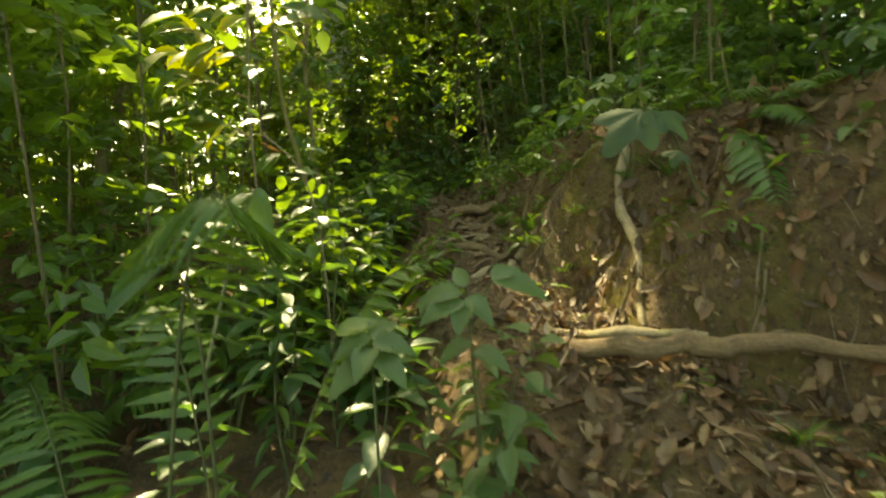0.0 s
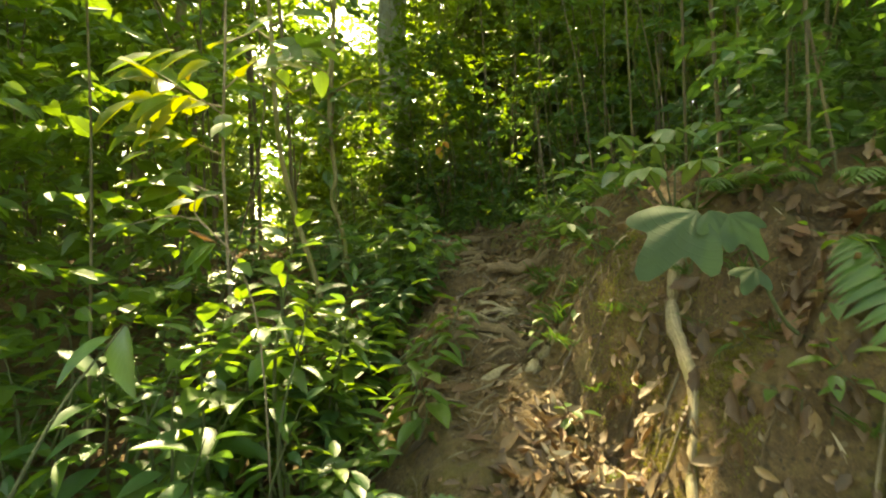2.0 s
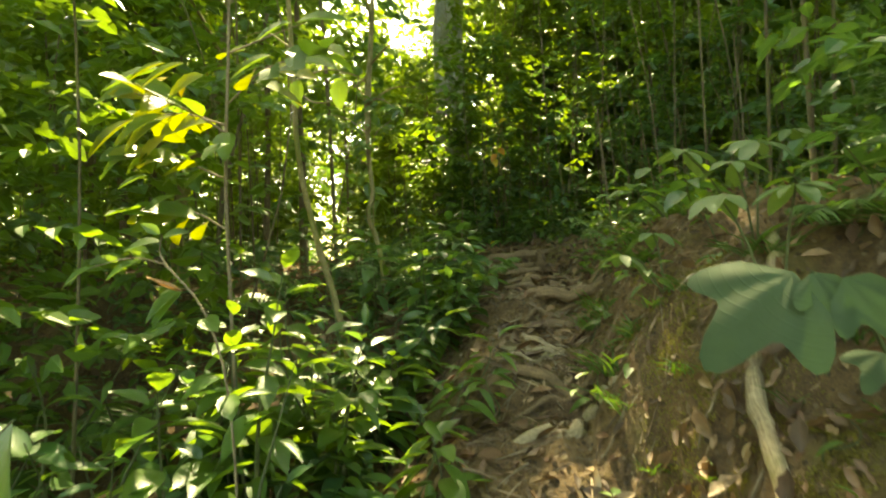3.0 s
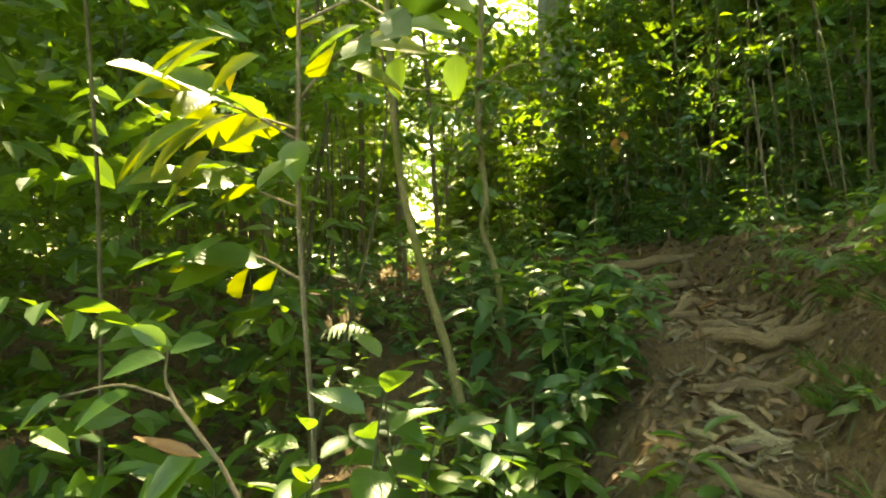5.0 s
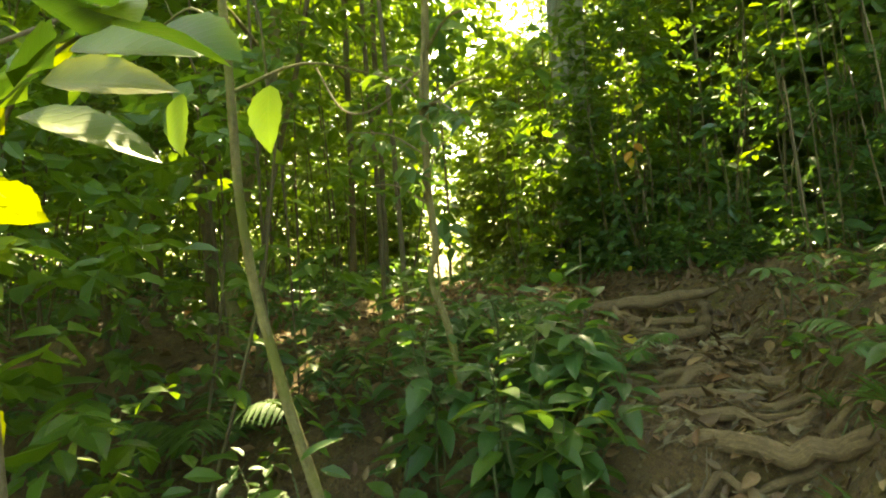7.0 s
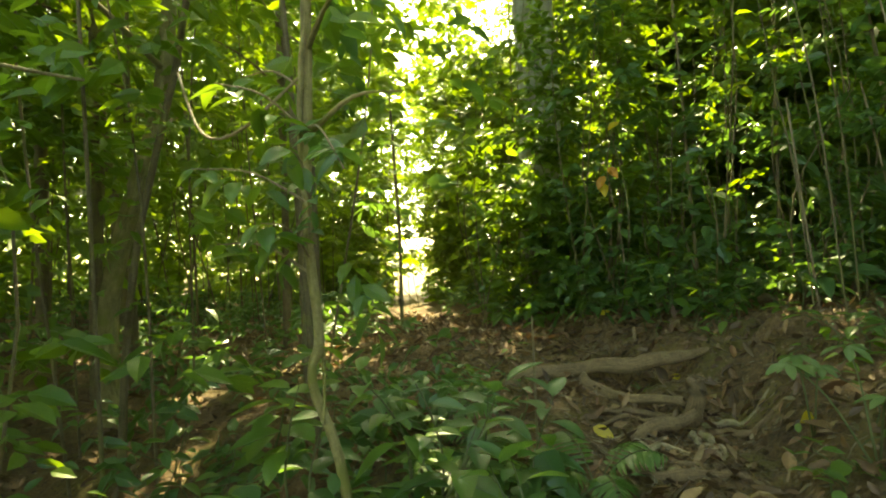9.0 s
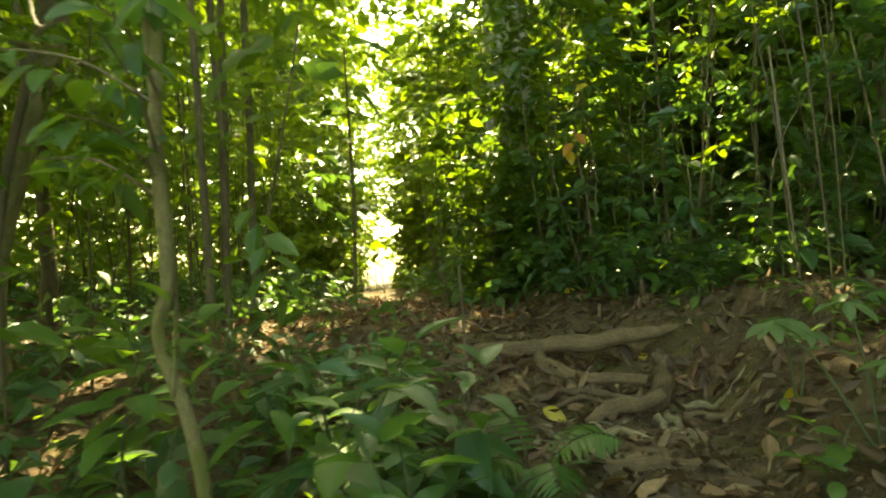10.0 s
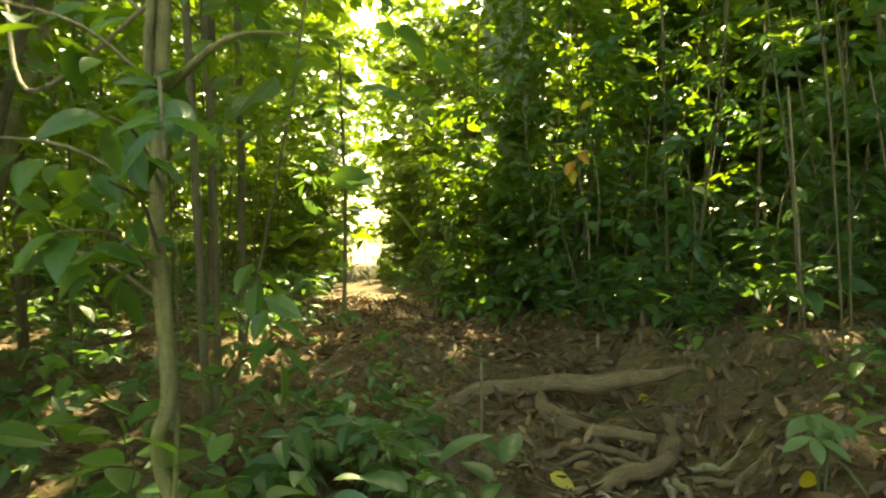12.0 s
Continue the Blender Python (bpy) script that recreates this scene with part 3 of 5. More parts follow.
def tree(name, points, radii, material, label, crown=0, spread_r=1.2, leaf=(0.1, 0.17), mat=LEAF, from_t=0.55, limbs=5, knots=0.12):
    """A stem through the points with limbs and a crown of leaves; all under one empty at its foot."""
    base = new(name)
    foot = Vector(points[0])
    base.location = foot
    pts = np.array([np.array(q) for q in points], float) - np.array(foot)
    pts[0, 2] -= 0.08
    part("trunk", tubes_mesh("trunk", [(pts, radii)], 9, knots), material, base)
    if crown:
        ends, arms = [], []
        for k in range(limbs):
            t = from_t + (1 - from_t) * (k + rng.uniform(0.1, 0.9)) / limbs
            s = np.array([np.interp(t, np.linspace(0, 1, len(pts)), pts[:, c]) for c in range(3)])
            a = rng.uniform(0, 2 * math.pi)
            r = spread_r * rng.uniform(0.6, 1.1)
            e = s + np.array([math.cos(a) * r, math.sin(a) * r, r * rng.uniform(0.0, 0.5)])
            arms.append(([s, (s + e) / 2 + (0, 0, 0.06), e], [radii[-1] * 0.7, radii[-1] * 0.45, 0.003]))
            ends += [s + (e - s) * f for f in np.linspace(0.3, 1, 6)]
        for arm in arms:
            part("limb", tubes_mesh("limb", [arm], 5), material, base)
        ends = np.array(ends)
        pick = ends[rng.integers(0, len(ends), max(1, crown // 8))] + rng.normal(0, 0.12, (max(1, crown // 8), 3))
        data = twig_cloud(pick, leaf, 8, 0.35)
        keep = shut(data[0] + np.array(foot))
        part("crown", leaves_mesh("crown", BLADE_MID, *[v[keep] for v in data]), mat, base)
    return tagged(base, label, "tree")


def g(x, y, dz=0.0):
    return tuple(ground_at(x, y, dz))


rng = np.random.default_rng(12)
# the large grey trunk behind the path, and the curved one left of it
tree("large_tree", [g(-2.0, 11.6), (-2.08, 11.58, 4.0), (-2.03, 11.56, 6.5), (-1.9, 11.6, 9.5)], [0.34, 0.27, 0.25, 0.23], BARK_GREY, "large pale grey tree trunk hung with aerial roots", 900, 3.0, (0.15, 0.25), LEAF_FAR, 0.75)
tree("leaning_tree", [g(-3.72, 6.58), (-3.82, 6.6, 2.6), (-3.58, 6.65, 3.4), (-3.37, 6.73, 4.1), (-3.2, 6.8, 6.0)], [0.085, 0.068, 0.062, 0.058, 0.04], BARK_LIGHT, "curved brown tree trunk leaning among saplings", 700, 1.6)
tree("sapling", [g(-1.06, 5.65), (-1.095, 5.62, 2.1), (-1.17, 5.58, 2.38), (-1.175, 5.56, 2.5), (-1.14, 5.56, 2.62), (-1.185, 5.57, 3.0), (-1.17, 5.57, 3.5), (-1.14, 5.55, 4.0), (-1.12, 5.6, 5.2)], [0.024, 0.019, 0.016, 0.018, 0.016, 0.02, 0.017], BARK_LIGHT, "slim mossy sapling with a kinked stem", 200, 0.45, (0.1, 0.16), LEAF_DARK, 0.7)
tree("sapling", [g(-0.72, 4.35), (-0.83, 4.27, 1.8), (-0.95, 4.22, 2.25), (-1.03, 4.18, 2.7), (-1.06, 4.16, 3.3), (-1.1, 4.1, 4.3)], [0.02, 0.018, 0.016, 0.014, 0.013, 0.01], BARK_LIGHT, "slim pale sapling leaning beside the path", 160, 0.4, (0.1, 0.16), LEAF, 0.72)
tree("sapling", [g(-3.33, 9.94), (-3.33, 9.94, 3.0), (-3.36, 9.93, 4.0), (-3.4, 9.9, 5.0)], [0.024, 0.02, 0.016, 0.01], BARK, "thin straight dark sapling standing in the bright lane", 130, 0.5, (0.16, 0.25), LEAF_DARK, 0.35, 7)
for k in range(44):
    side = k % 2
    y = rng.uniform(5.5, 15)
    x = float(path_right(y)) + rng.uniform(0.8, 5) if side else float(path_left(y)) - rng.uniform(1.2, 8)
    b = ground_at(x, y)
    lean = rng.normal(0, 0.25, 2)
    hgt = rng.uniform(3.5, 8)
    r = rng.uniform(0.007, 0.022)
    tree("sapling", [tuple(b), (x + lean[0] * 0.4, y + lean[1] * 0.4, b.z + hgt * 0.35), (x + lean[0], y + lean[1], b.z + hgt * 0.7), (x + lean[0] * 1.6, y + lean[1] * 1.2, b.z + hgt)], [r, r * 0.85, r * 0.7, r * 0.4], BARK, "thin forest sapling with a bare mossy stem", 90, 0.8, (0.1, 0.18))


for k in range(9):
    x, y = rng.uniform(0.7, 3.2), rng.uniform(7.2, 8.7)
    b = ground_at(x, y)
    hgt, lean = rng.uniform(2.2, 4.2), rng.normal(-0.35, 0.3)
    r = rng.uniform(0.006, 0.013)
    tree("sapling", [tuple(b), (x + lean * 0.3, y - 0.02, b.z + hgt * 0.4), (x + lean * 0.65, y + 0.04, b.z + hgt * 0.7), (x + lean, y, b.z + hgt)], [r, r * 0.9, r * 0.75, r * 0.4], BARK if k % 3 else TWIG, "thin bare pole of a sapling leaning in the thicket", 48, 0.5, (0.08, 0.13), LEAF_DARK, 0.7, 3)


for x, y, r in [(-4.4, 6.9, 0.05), (-4.9, 7.6, 0.035), (-5.6, 7.2, 0.06), (-3.2, 8.2, 0.03), (-4.1, 8.8, 0.04), (-6.3, 8.5, 0.07), (-2.7, 7.4, 0.022), (-3.0, 6.1, 0.02), (-5.0, 6.2, 0.03)]:
    b = ground_at(x, y)
    lean = rng.normal(0, 0.25, 2)
    tree("forest_tree", [tuple(b), (x + lean[0] * 0.3, y, b.z + 1.2), (x + lean[0], y + lean[1] * 0.5, b.z + 3), (x + lean[0] * 0.8, y + lean[1], b.z + 6)], [r * 1.2, r, r * 0.9, r * 0.6], BARK, "dark upright forest tree with a mossy stem", 160, 1.3, (0.1, 0.18), LEAF, 0.6)


# ---- roots across the path ----
rng = np.random.default_rng(13)

def root(points, radii, material, label, sides=12, knots=0.3):
    lie = np.interp(np.linspace(0, 1, len(points)), np.linspace(0, 1, len(radii)), radii) * 0.4
    pts = [(q[0], q[1], max(q[2], g(q[0], q[1])[2] + r)) for q, r in zip(points, lie)]
    for k, r in ((0, radii[0]), (-1, radii[-1])):
        low = g(pts[k][0], pts[k][1])[2]
        if pts[k][2] < low + 0.08:
            pts[k] = (pts[k][0], pts[k][1], low - 1.3 * r)
    foot = Vector(pts[0])
    me = tubes_mesh("tree_root", [([np.array(q) - np.array(foot) for q in pts], radii)], sides, knots)
    ob = part("tree_root", me, material)
    ob.location = foot
    return tagged(ob, label, "root", "roots on the path")


root([(0.42, 2.8, 1.0), (0.586, 2.713, 1.05), (0.7, 2.55, 1.1), (0.82, 2.45, 1.13), (0.94, 2.41, 1.12), (1.05, 2.386, 1.125), (1.157, 2.342, 1.12), (1.4, 2.28, 1.13), (1.58, 2.22, 1.1), (1.8, 2.12, 1.08)], [0.02, 0.03, 0.036, 0.032, 0.03, 0.031, 0.026], ROOT, "thick weathered root lying across the slope of the path")
root([(0.5, 2.9, 1.1), (0.66, 2.74, 1.13), (0.82, 2.6, 1.16), (0.95, 2.52, 1.16), (1.1, 2.44, 1.15)], [0.01, 0.016, 0.018, 0.012], ROOT_PALE, "thin pale strand of root beside the thick one")
root([(1.5, 2.6, 1.4), (1.45, 2.72, 1.5), (1.36, 2.86, 1.66), (1.38, 3.0, 1.8), (1.48, 3.2, 1.95)], [0.008, 0.012, 0.013, 0.01], ROOT, "thin brown root winding up the earth bank")
root([(0.95, 2.72, 1.18), (0.97, 2.85, 1.31), (1.02, 3.01, 1.475), (0.985, 3.14, 1.66), (1.03, 3.29, 1.73), (1.12, 3.42, 1.93), (1.16, 3.6, 2.05)], [0.017, 0.02, 0.021, 0.025, 0.023, 0.024, 0.018], ROOT_PALE, "pale mossy root hanging down the earth bank")
root([(0.22, 3.66, 1.2), (0.3, 3.7, 1.25), (0.38, 3.72, 1.31), (0.48, 3.7, 1.38), (0.57, 3.71, 1.44), (0.64, 3.71, 1.5)], [0.018, 0.028, 0.032, 0.03, 0.022], ROOT_PALE, "pale root running down to the path")
root([(-1.6, 7.35, 1.86), (-1.32, 7.56, 1.9), (-1.12, 7.78, 1.97), (-0.96, 7.95, 2.03), (-0.72, 8.05, 2.08), (-0.4, 8.05, 2.11), (-0.17, 8.15, 2.15), (0.05, 8.3, 2.12)], [0.03, 0.04, 0.044, 0.048, 0.043, 0.038, 0.02], ROOT, "thick dark root arching across the path")
root([(-0.74, 8.02, 2.04), (-0.7, 7.82, 2.04), (-0.62, 7.66, 2.0), (-0.38, 7.55, 2.0), (-0.08, 7.45, 2.02)], [0.034, 0.036, 0.034, 0.03, 0.022], ROOT, "forked root on trampled soil")
root([(-0.03, 7.44, 1.98), (-0.03, 7.44, 2.08), (-0.02, 7.45, 2.16)], [0.05, 0.045, 0.035], ROOT, "short upright root stub on the path")
root([(0.0, 5.4, 1.8), (0.106, 5.35, 1.82), (0.22, 5.31, 1.84), (0.343, 5.28, 1.85), (0.5, 5.24, 1.87), (0.65, 5.18, 1.86)], [0.025, 0.034, 0.032, 0.036, 0.034, 0.025], ROOT, "thick worn root forming a step in the path")
root([(0.06, 4.98, 1.6), (0.18, 4.97, 1.66), (0.3, 5.0, 1.68), (0.42, 4.95, 1.68), (0.58, 4.95, 1.72)], [0.018, 0.026, 0.028, 0.026, 0.02], ROOT, "worn root crossing the path")
root([(0.1, 4.84, 1.6), (0.14, 4.78, 1.61), (0.22, 4.65, 1.59), (0.34, 4.5, 1.56), (0.5, 4.42, 1.56)], [0.012, 0.018, 0.022, 0.026, 0.024], ROOT_PALE, "pale forked root running down the path")
root([(0.02, 4.56, 1.53), (0.06, 4.53, 1.54), (0.18, 4.45, 1.53), (0.27, 4.46, 1.54), (0.36, 4.49, 1.55)], [0.01, 0.014, 0.015, 0.017, 0.018], ROOT_PALE, "pale branch of the forked root")
root([(-0.4, 6.92, 1.9), (-0.3, 7.02, 1.94), (-0.15, 7.17, 1.96), (-0.02, 7.36, 1.98)], [0.02, 0.03, 0.032, 0.026], ROOT, "short thick root beside the upright stub")
for a, long_ in [(-2.9, 0.5), (-2.3, 0.42), (-1.7, 0.36), (-1.2, 0.4), (-0.5, 0.45), (0.3, 0.4), (2.6, 0.6)]:
    bend = rng.normal(0, 0.5)
    pts = [g(-0.03 + math.cos(a + bend * t) * (0.04 + long_ * t), 7.4 + math.sin(a + bend * t) * (0.04 + long_ * t), 0.012) for t in np.linspace(0, 1, 6)]
    root(pts, [0.02, 0.017, 0.014, 0.008], ROOT if long_ > 0.41 else ROOT_PALE, "thin root spreading over the soil from the stub", 8)
for x, y, r in [(0.2, 5.62, 0.024), (0.1, 5.9, 0.024), (0.15, 6.2, 0.026), (0.3, 4.15, 0.022), (-0.1, 6.6, 0.026)]:
    a = rng.normal(0, 0.2)
    pts = [g(x + 0.38 * t * math.cos(a) + rng.normal(0, 0.015), y + 0.38 * t * math.sin(a) + 0.06 * math.sin(t * 4 + x * 9), 0.004 - 0.02 * abs(t) ** 4) for t in np.linspace(-1, 1, 7)]
    root(pts, [r * 0.6, r, r * 1.1, r * 0.9, r * 0.5], ROOT, "worn woody root forming a step in the path")
for k in range(30):
    y0 = rng.uniform(4.0, 6.8) if k < 16 else rng.uniform(6.5, 10.5)
    xm = float(path_mid(y0)) + rng.normal(0, 0.25)
    a = rng.normal(0.15, 0.5)
    half = rng.uniform(0.15, 0.42)
    pts = []
    for s in np.linspace(-1, 1, 6):
        px, py = xm + math.cos(a) * half * s + rng.normal(0, 0.02), y0 + math.sin(a) * half * s + rng.normal(0, 0.035)
        pts.append(g(px, py, -0.03 * abs(s) ** 3))
    r = rng.uniform(0.007, 0.018)
    root(pts, [r * 0.6, r, r * 1.1, r, r * 0.5], ROOT if k % 3 else ROOT_PALE, "worn woody root crossing the trampled path", 7)


# ---- plants ----
def leaf_objects(parent, shape_mesh, places, ways, ups, sizes, name="leaf"):
    rot = frames_for(np.asarray(ways, float), np.asarray(ups, float))
    for p_, r_, s_ in zip(places, rot, sizes):
        ob = part(name, shape_mesh, None, parent)
        ob.matrix_basis = Matrix.Translation(Vector(p_)) @ Matrix(r_.tolist()).to_4x4() @ Matrix.Scale(float(s_), 4)


def shape_mesh(name, shape, material):
    me = mesh_of(name, *shape)
    me.materials.append(material)
    return me


M_GREEN = shape_mesh("leaf", BLADE, LEAF)
M_DARK = shape_mesh("leaf", BLADE, LEAF_DARK)
M_YELLOW = shape_mesh("leaf", BLADE_WIDE, LEAF_YELLOW)
M_WIDE = shape_mesh("leaf", BLADE_WIDE, LEAF)
M_TOOTHED = shape_mesh("leaf", leaf_shape(13, 0.6, 0.22, 0.38, 0.38, 0.0, 0.11), LEAF_SOFT)
M_GOLD = shape_mesh("leaf", BLADE_WIDE, LEAF_GOLD)
M_NARROW = shape_mesh("leaf", BLADE_NARROW, LEAF)
M_GREY = shape_mesh("leaf", BLADE_LOBED, LEAF_GREY)
M_PINNA = shape_mesh("pinna", PINNA, FERN)
M_PINNA_THIN = shape_mesh("pinna", PINNA_THIN, FERN)


def broad_plant(x, y, tall, count, size, mesh, label, lean=(0, 0), low=0.25, name="shrub"):
    """An upright stem with leaves in a spiral, the youngest upright at its top."""
    if abs(x - 0.2) < 0.6 and 2.4 < y < 4.9:
        tall = min(tall, 0.32)
    base = new(name)
    base.location = ground_at(x, y)
    n = 6
    t = np.linspace(0, 1, n)
    lean = (lean[0] * 1.8, lean[1] * 1.8)
    pts = np.stack([lean[0] * t**1.5 + 0.035 * np.sin(t * 5 + x * 9), lean[1] * t**1.5 + 0.035 * np.sin(t * 6 + y * 7), tall * t - 0.05 * (t == 0)], 1)
    part("stem", tubes_mesh("stem", [(pts, [0.006 * (0.5 + tall), 0.0045 * (0.5 + tall), 0.0015])], 6), STEM, base)
    k = np.arange(count)
    tt = low + (1 - low) * (k + 0.5) / count
    place = np.stack([np.interp(tt, t, pts[:, c]) for c in range(3)], 1)
    az = k * 2.4 + x * 17 + rng.normal(0, 0.3, count)
    el = np.interp(tt, [low, 0.85, 1], [-0.35, 0.05, 0.7]) + rng.normal(0, 0.2, count)
    ways = np.stack([np.cos(az) * np.cos(el), np.sin(az) * np.cos(el), np.sin(el)], 1)
    ups = np.array([0, 0, 1.0]) + rng.normal(0, 0.22, (count, 3))
    sizes = size * np.interp(tt, [low, 0.6, 1], [0.85, 1.1, 0.7]) * rng.uniform(0.75, 1.2, count)
    leaf_objects(base, mesh, place + ways * 0.03, ways, ups, sizes)
    return tagged(base, label, "shrub")


rng = np.random.default_rng(14)
# dense shrubs at the left edge of the path
for k in range(46):
    y = rng.uniform(3.3, 6.0)
    x = float(path_left(y)) - (0.3 if y < 4.9 else 0.12) - abs(rng.normal(0, 0.45))
    tall = rng.uniform(0.4, 0.85) if y > 4.8 else rng.uniform(0.35, 0.65)
    broad_plant(x, y, tall, int(rng.integers(12, 20)), rng.uniform(0.13, 0.2), M_DARK if k % 3 else M_GREEN, "leafy dark green shrub crowding the edge of the path", rng.normal(0, 0.1, 2))
for k in range(62):
    y = rng.uniform(2.3, 4.1) if k < 56 else rng.uniform(1.4, 2.3)
    x = rng.uniform(-1.9, -0.05) if y > 2.4 else rng.uniform(-1.9, -0.4)
    # below y 2.9 the darker leaf stands in for the shade on these herbs
    broad_plant(x, y, rng.uniform(0.5, 1.0) if y > 2.4 else rng.uniform(0.35, 0.7), int(rng.integers(9, 17)), rng.uniform(0.1, 0.17), (M_DARK if y < 2.9 else M_GREEN) if k % 2 else M_NARROW, "green broad-leaved herb in the undergrowth", rng.normal(0, 0.12, 2))
for k in range(26):
    y = rng.uniform(5.5, 9.5)
    x = float(path_left(y)) - 0.15 - abs(rng.normal(0, 1.3))
    broad_plant(x, y, rng.uniform(0.12, 0.45), int(rng.integers(6, 11)), rng.uniform(0.07, 0.13), M_DARK if k % 2 else M_GREEN, "small green shrub on the shady forest floor", rng.normal(0, 0.1, 2))
for k in range(34):
    y = rng.uniform(3.4, 9.0)
    x = float(path_right(y)) + 0.5 + abs(rng.normal(0, 0.5))
    broad_plant(x, y, rng.uniform(0.12, 0.25) if y < 5.5 else rng.uniform(0.2, 0.55), int(rng.integers(7, 12)), rng.uniform(0.07, 0.13), M_DARK if k % 2 else M_GREEN, "small green shrub on the slope above the path", rng.normal(0, 0.12, 2))
for k in range(16):
    x, y = rng.uniform(-1.3, -0.2), rng.uniform(2.5, 3.6)
    broad_plant(x, y, rng.uniform(0.75, 1.1), int(rng.integers(13, 19)), rng.uniform(0.15, 0.2), M_GREEN if k % 3 else M_DARK, "tall green broad-leaved herb in a patch of light", rng.normal(0, 0.1, 2), 0.4)
for k in range(30):
    x = rng.uniform(-1.5, 1.6)
    y = float(thicket_base(np.array(x))) + rng.uniform(-0.7, 0.15)
    if x > path_right(y) + 0.15:
        broad_plant(x, y, rng.uniform(0.2, 0.6), int(rng.integers(8, 14)), rng.uniform(0.12, 0.19), M_DARK if k % 3 else M_GREEN, "dark green shrub at the foot of the thicket", rng.normal(0, 0.12, 2))
for k in range(44):
    y = rng.uniform(4.1, 6.5)
    x = rng.uniform(-2.8, -0.75)
    broad_plant(x, y, rng.uniform(0.2, 0.5), int(rng.integers(7, 12)), rng.uniform(0.08, 0.15), M_GREEN if k % 2 else M_DARK, "glossy green plant on the shady forest floor", rng.normal(0, 0.12, 2))
for k in range(20):
    y = rng.uniform(5.9, 7.8)
    x = float(path_left(y)) - rng.uniform(0.1, 1.0)
    broad_plant(x, y, rng.uniform(0.12, 0.35), int(rng.integers(6, 10)), rng.uniform(0.07, 0.12), M_DARK if k % 3 else M_GREEN, "low dark green plant beside the root", rng.normal(0, 0.12, 2))
for k in range(11):
    y = rng.uniform(4.85, 5.6)
    x = rng.uniform(-0.75, -0.2)
    broad_plant(x, y, rng.uniform(0.45, 0.7), int(rng.integers(14, 20)), rng.uniform(0.14, 0.19), M_DARK if k % 3 else M_GREEN, "leafy dark green shrub crowding the edge of the path", rng.normal(0, 0.08, 2))
broad_plant(-0.49, 3.02, 1.22, 20, 0.16, M_GREEN, "bright green young shoot lit by the sun", (0.02, -0.02), 0.35)
broad_plant(-0.02, 3.25, 0.72, 12, 0.17, M_GREEN, "green plant with pale new leaves at the path edge", (0.04, 0.0))


# ---- single plants that stand out ----
rng = np.random.default_rng(15)


def set_leaves(base, mesh, rows, grow=1.0):
    """Leaves from rows of a foot, a tip and an upward side, all in world metres, each with its own stalk end at the foot."""
    for foot, tip, up in rows:
        f, t = np.array(foot) - np.array(base.location), np.array(tip) - np.array(base.location)
        leaf_objects(base, mesh, [f], [t - f], [up], [np.linalg.norm(t - f) * grow])


def stemmed(name, label, limbs, material=STEM, category="shrub"):
    base = new(name)
    base.location = limbs[0][0][0]
    for k, (pts, radii) in enumerate(limbs):
        part("stem" if k == 0 else "branch", tubes_mesh("stem", [([np.array(q) - np.array(base.location) for q in pts], radii)], 7, 0.05), material, base)
    return tagged(base, label, category)


# young tree whose large leaves catch the sun
yt_limbs = [([g(-0.98, 3.58, -0.04), (-1.00, 3.56, 1.63), (-1.02, 3.53, 2.40), (-1.00, 3.52, 3.03), (-0.98, 3.50, 3.73)], [0.011, 0.009, 0.008, 0.007, 0.004]),
            ([(-1.01, 3.52, 2.65), (-1.11, 3.40, 2.73), (-1.24, 3.24, 2.77)], [0.005, 0.004, 0.002]),
            ([(-1.02, 3.53, 2.45), (-1.14, 3.42, 2.51), (-1.30, 3.28, 2.53)], [0.005, 0.004, 0.002]),
            ([(-1.02, 3.53, 2.23), (-1.16, 3.47, 2.31), (-1.34, 3.38, 2.31)], [0.005, 0.004, 0.002]),
            ([(-1.00, 3.52, 2.78), (-0.80, 3.50, 2.91), (-0.50, 3.47, 2.95)], [0.005, 0.004, 0.002]),
            ([(-1.02, 3.53, 2.69), (-1.34, 3.64, 2.79), (-1.69, 3.74, 2.81)], [0.005, 0.004, 0.002]),
            ([(-0.99, 3.51, 3.0), (-0.9, 3.7, 3.14), (-0.78, 3.79, 3.22)], [0.005, 0.004, 0.002])]
young = stemmed("young_tree", "slender young tree with large sunlit yellow-green leaves", yt_limbs, TWIG, "tree")
for pts, radii in yt_limbs[1:6]:
    pts = np.array(pts)
    for k in range(9):
        t = 0.2 + 0.1 * k
        f = pts[0] + (pts[2] - pts[0]) * t
        f[2] += 0.03 * math.sin(t * 3)
        w = unit(pts[2] - pts[0])
        c = np.array([-w[1], w[0], 0]) * (1 if k % 2 else -1)
        way = w * rng.uniform(0.3, 0.9) + c * rng.uniform(0.3, 0.9) + (0, 0, rng.uniform(-0.5, 0.1))
        way = unit(way) * rng.uniform(0.15, 0.24)
        set_leaves(young, M_YELLOW if rng.uniform() < 0.6 else M_WIDE, [(f, f + way, (rng.normal(0, 0.35), rng.normal(-0.7, 0.35), 0.7))])
set_leaves(young, M_GOLD, [((-1.04, 3.33, 2.86), (-1.06, 3.27, 2.76), (-0.2, -0.6, 0.5)), ((-1.17, 3.35, 2.86), (-1.23, 3.27, 2.8), (0, -0.6, 0.8))])
set_leaves(young, M_YELLOW, [((-1.06, 3.2, 2.66), (-1.22, 3.08, 2.55), (-0.2, -0.7, 0.6)), ((-1.14, 3.3, 2.6), (-1.24, 3.24, 2.5), (0, -0.7, 0.6)), ((-0.9, 3.12, 2.82), (-1.03, 3.02, 2.74), (-0.1, -0.6, 0.8))])
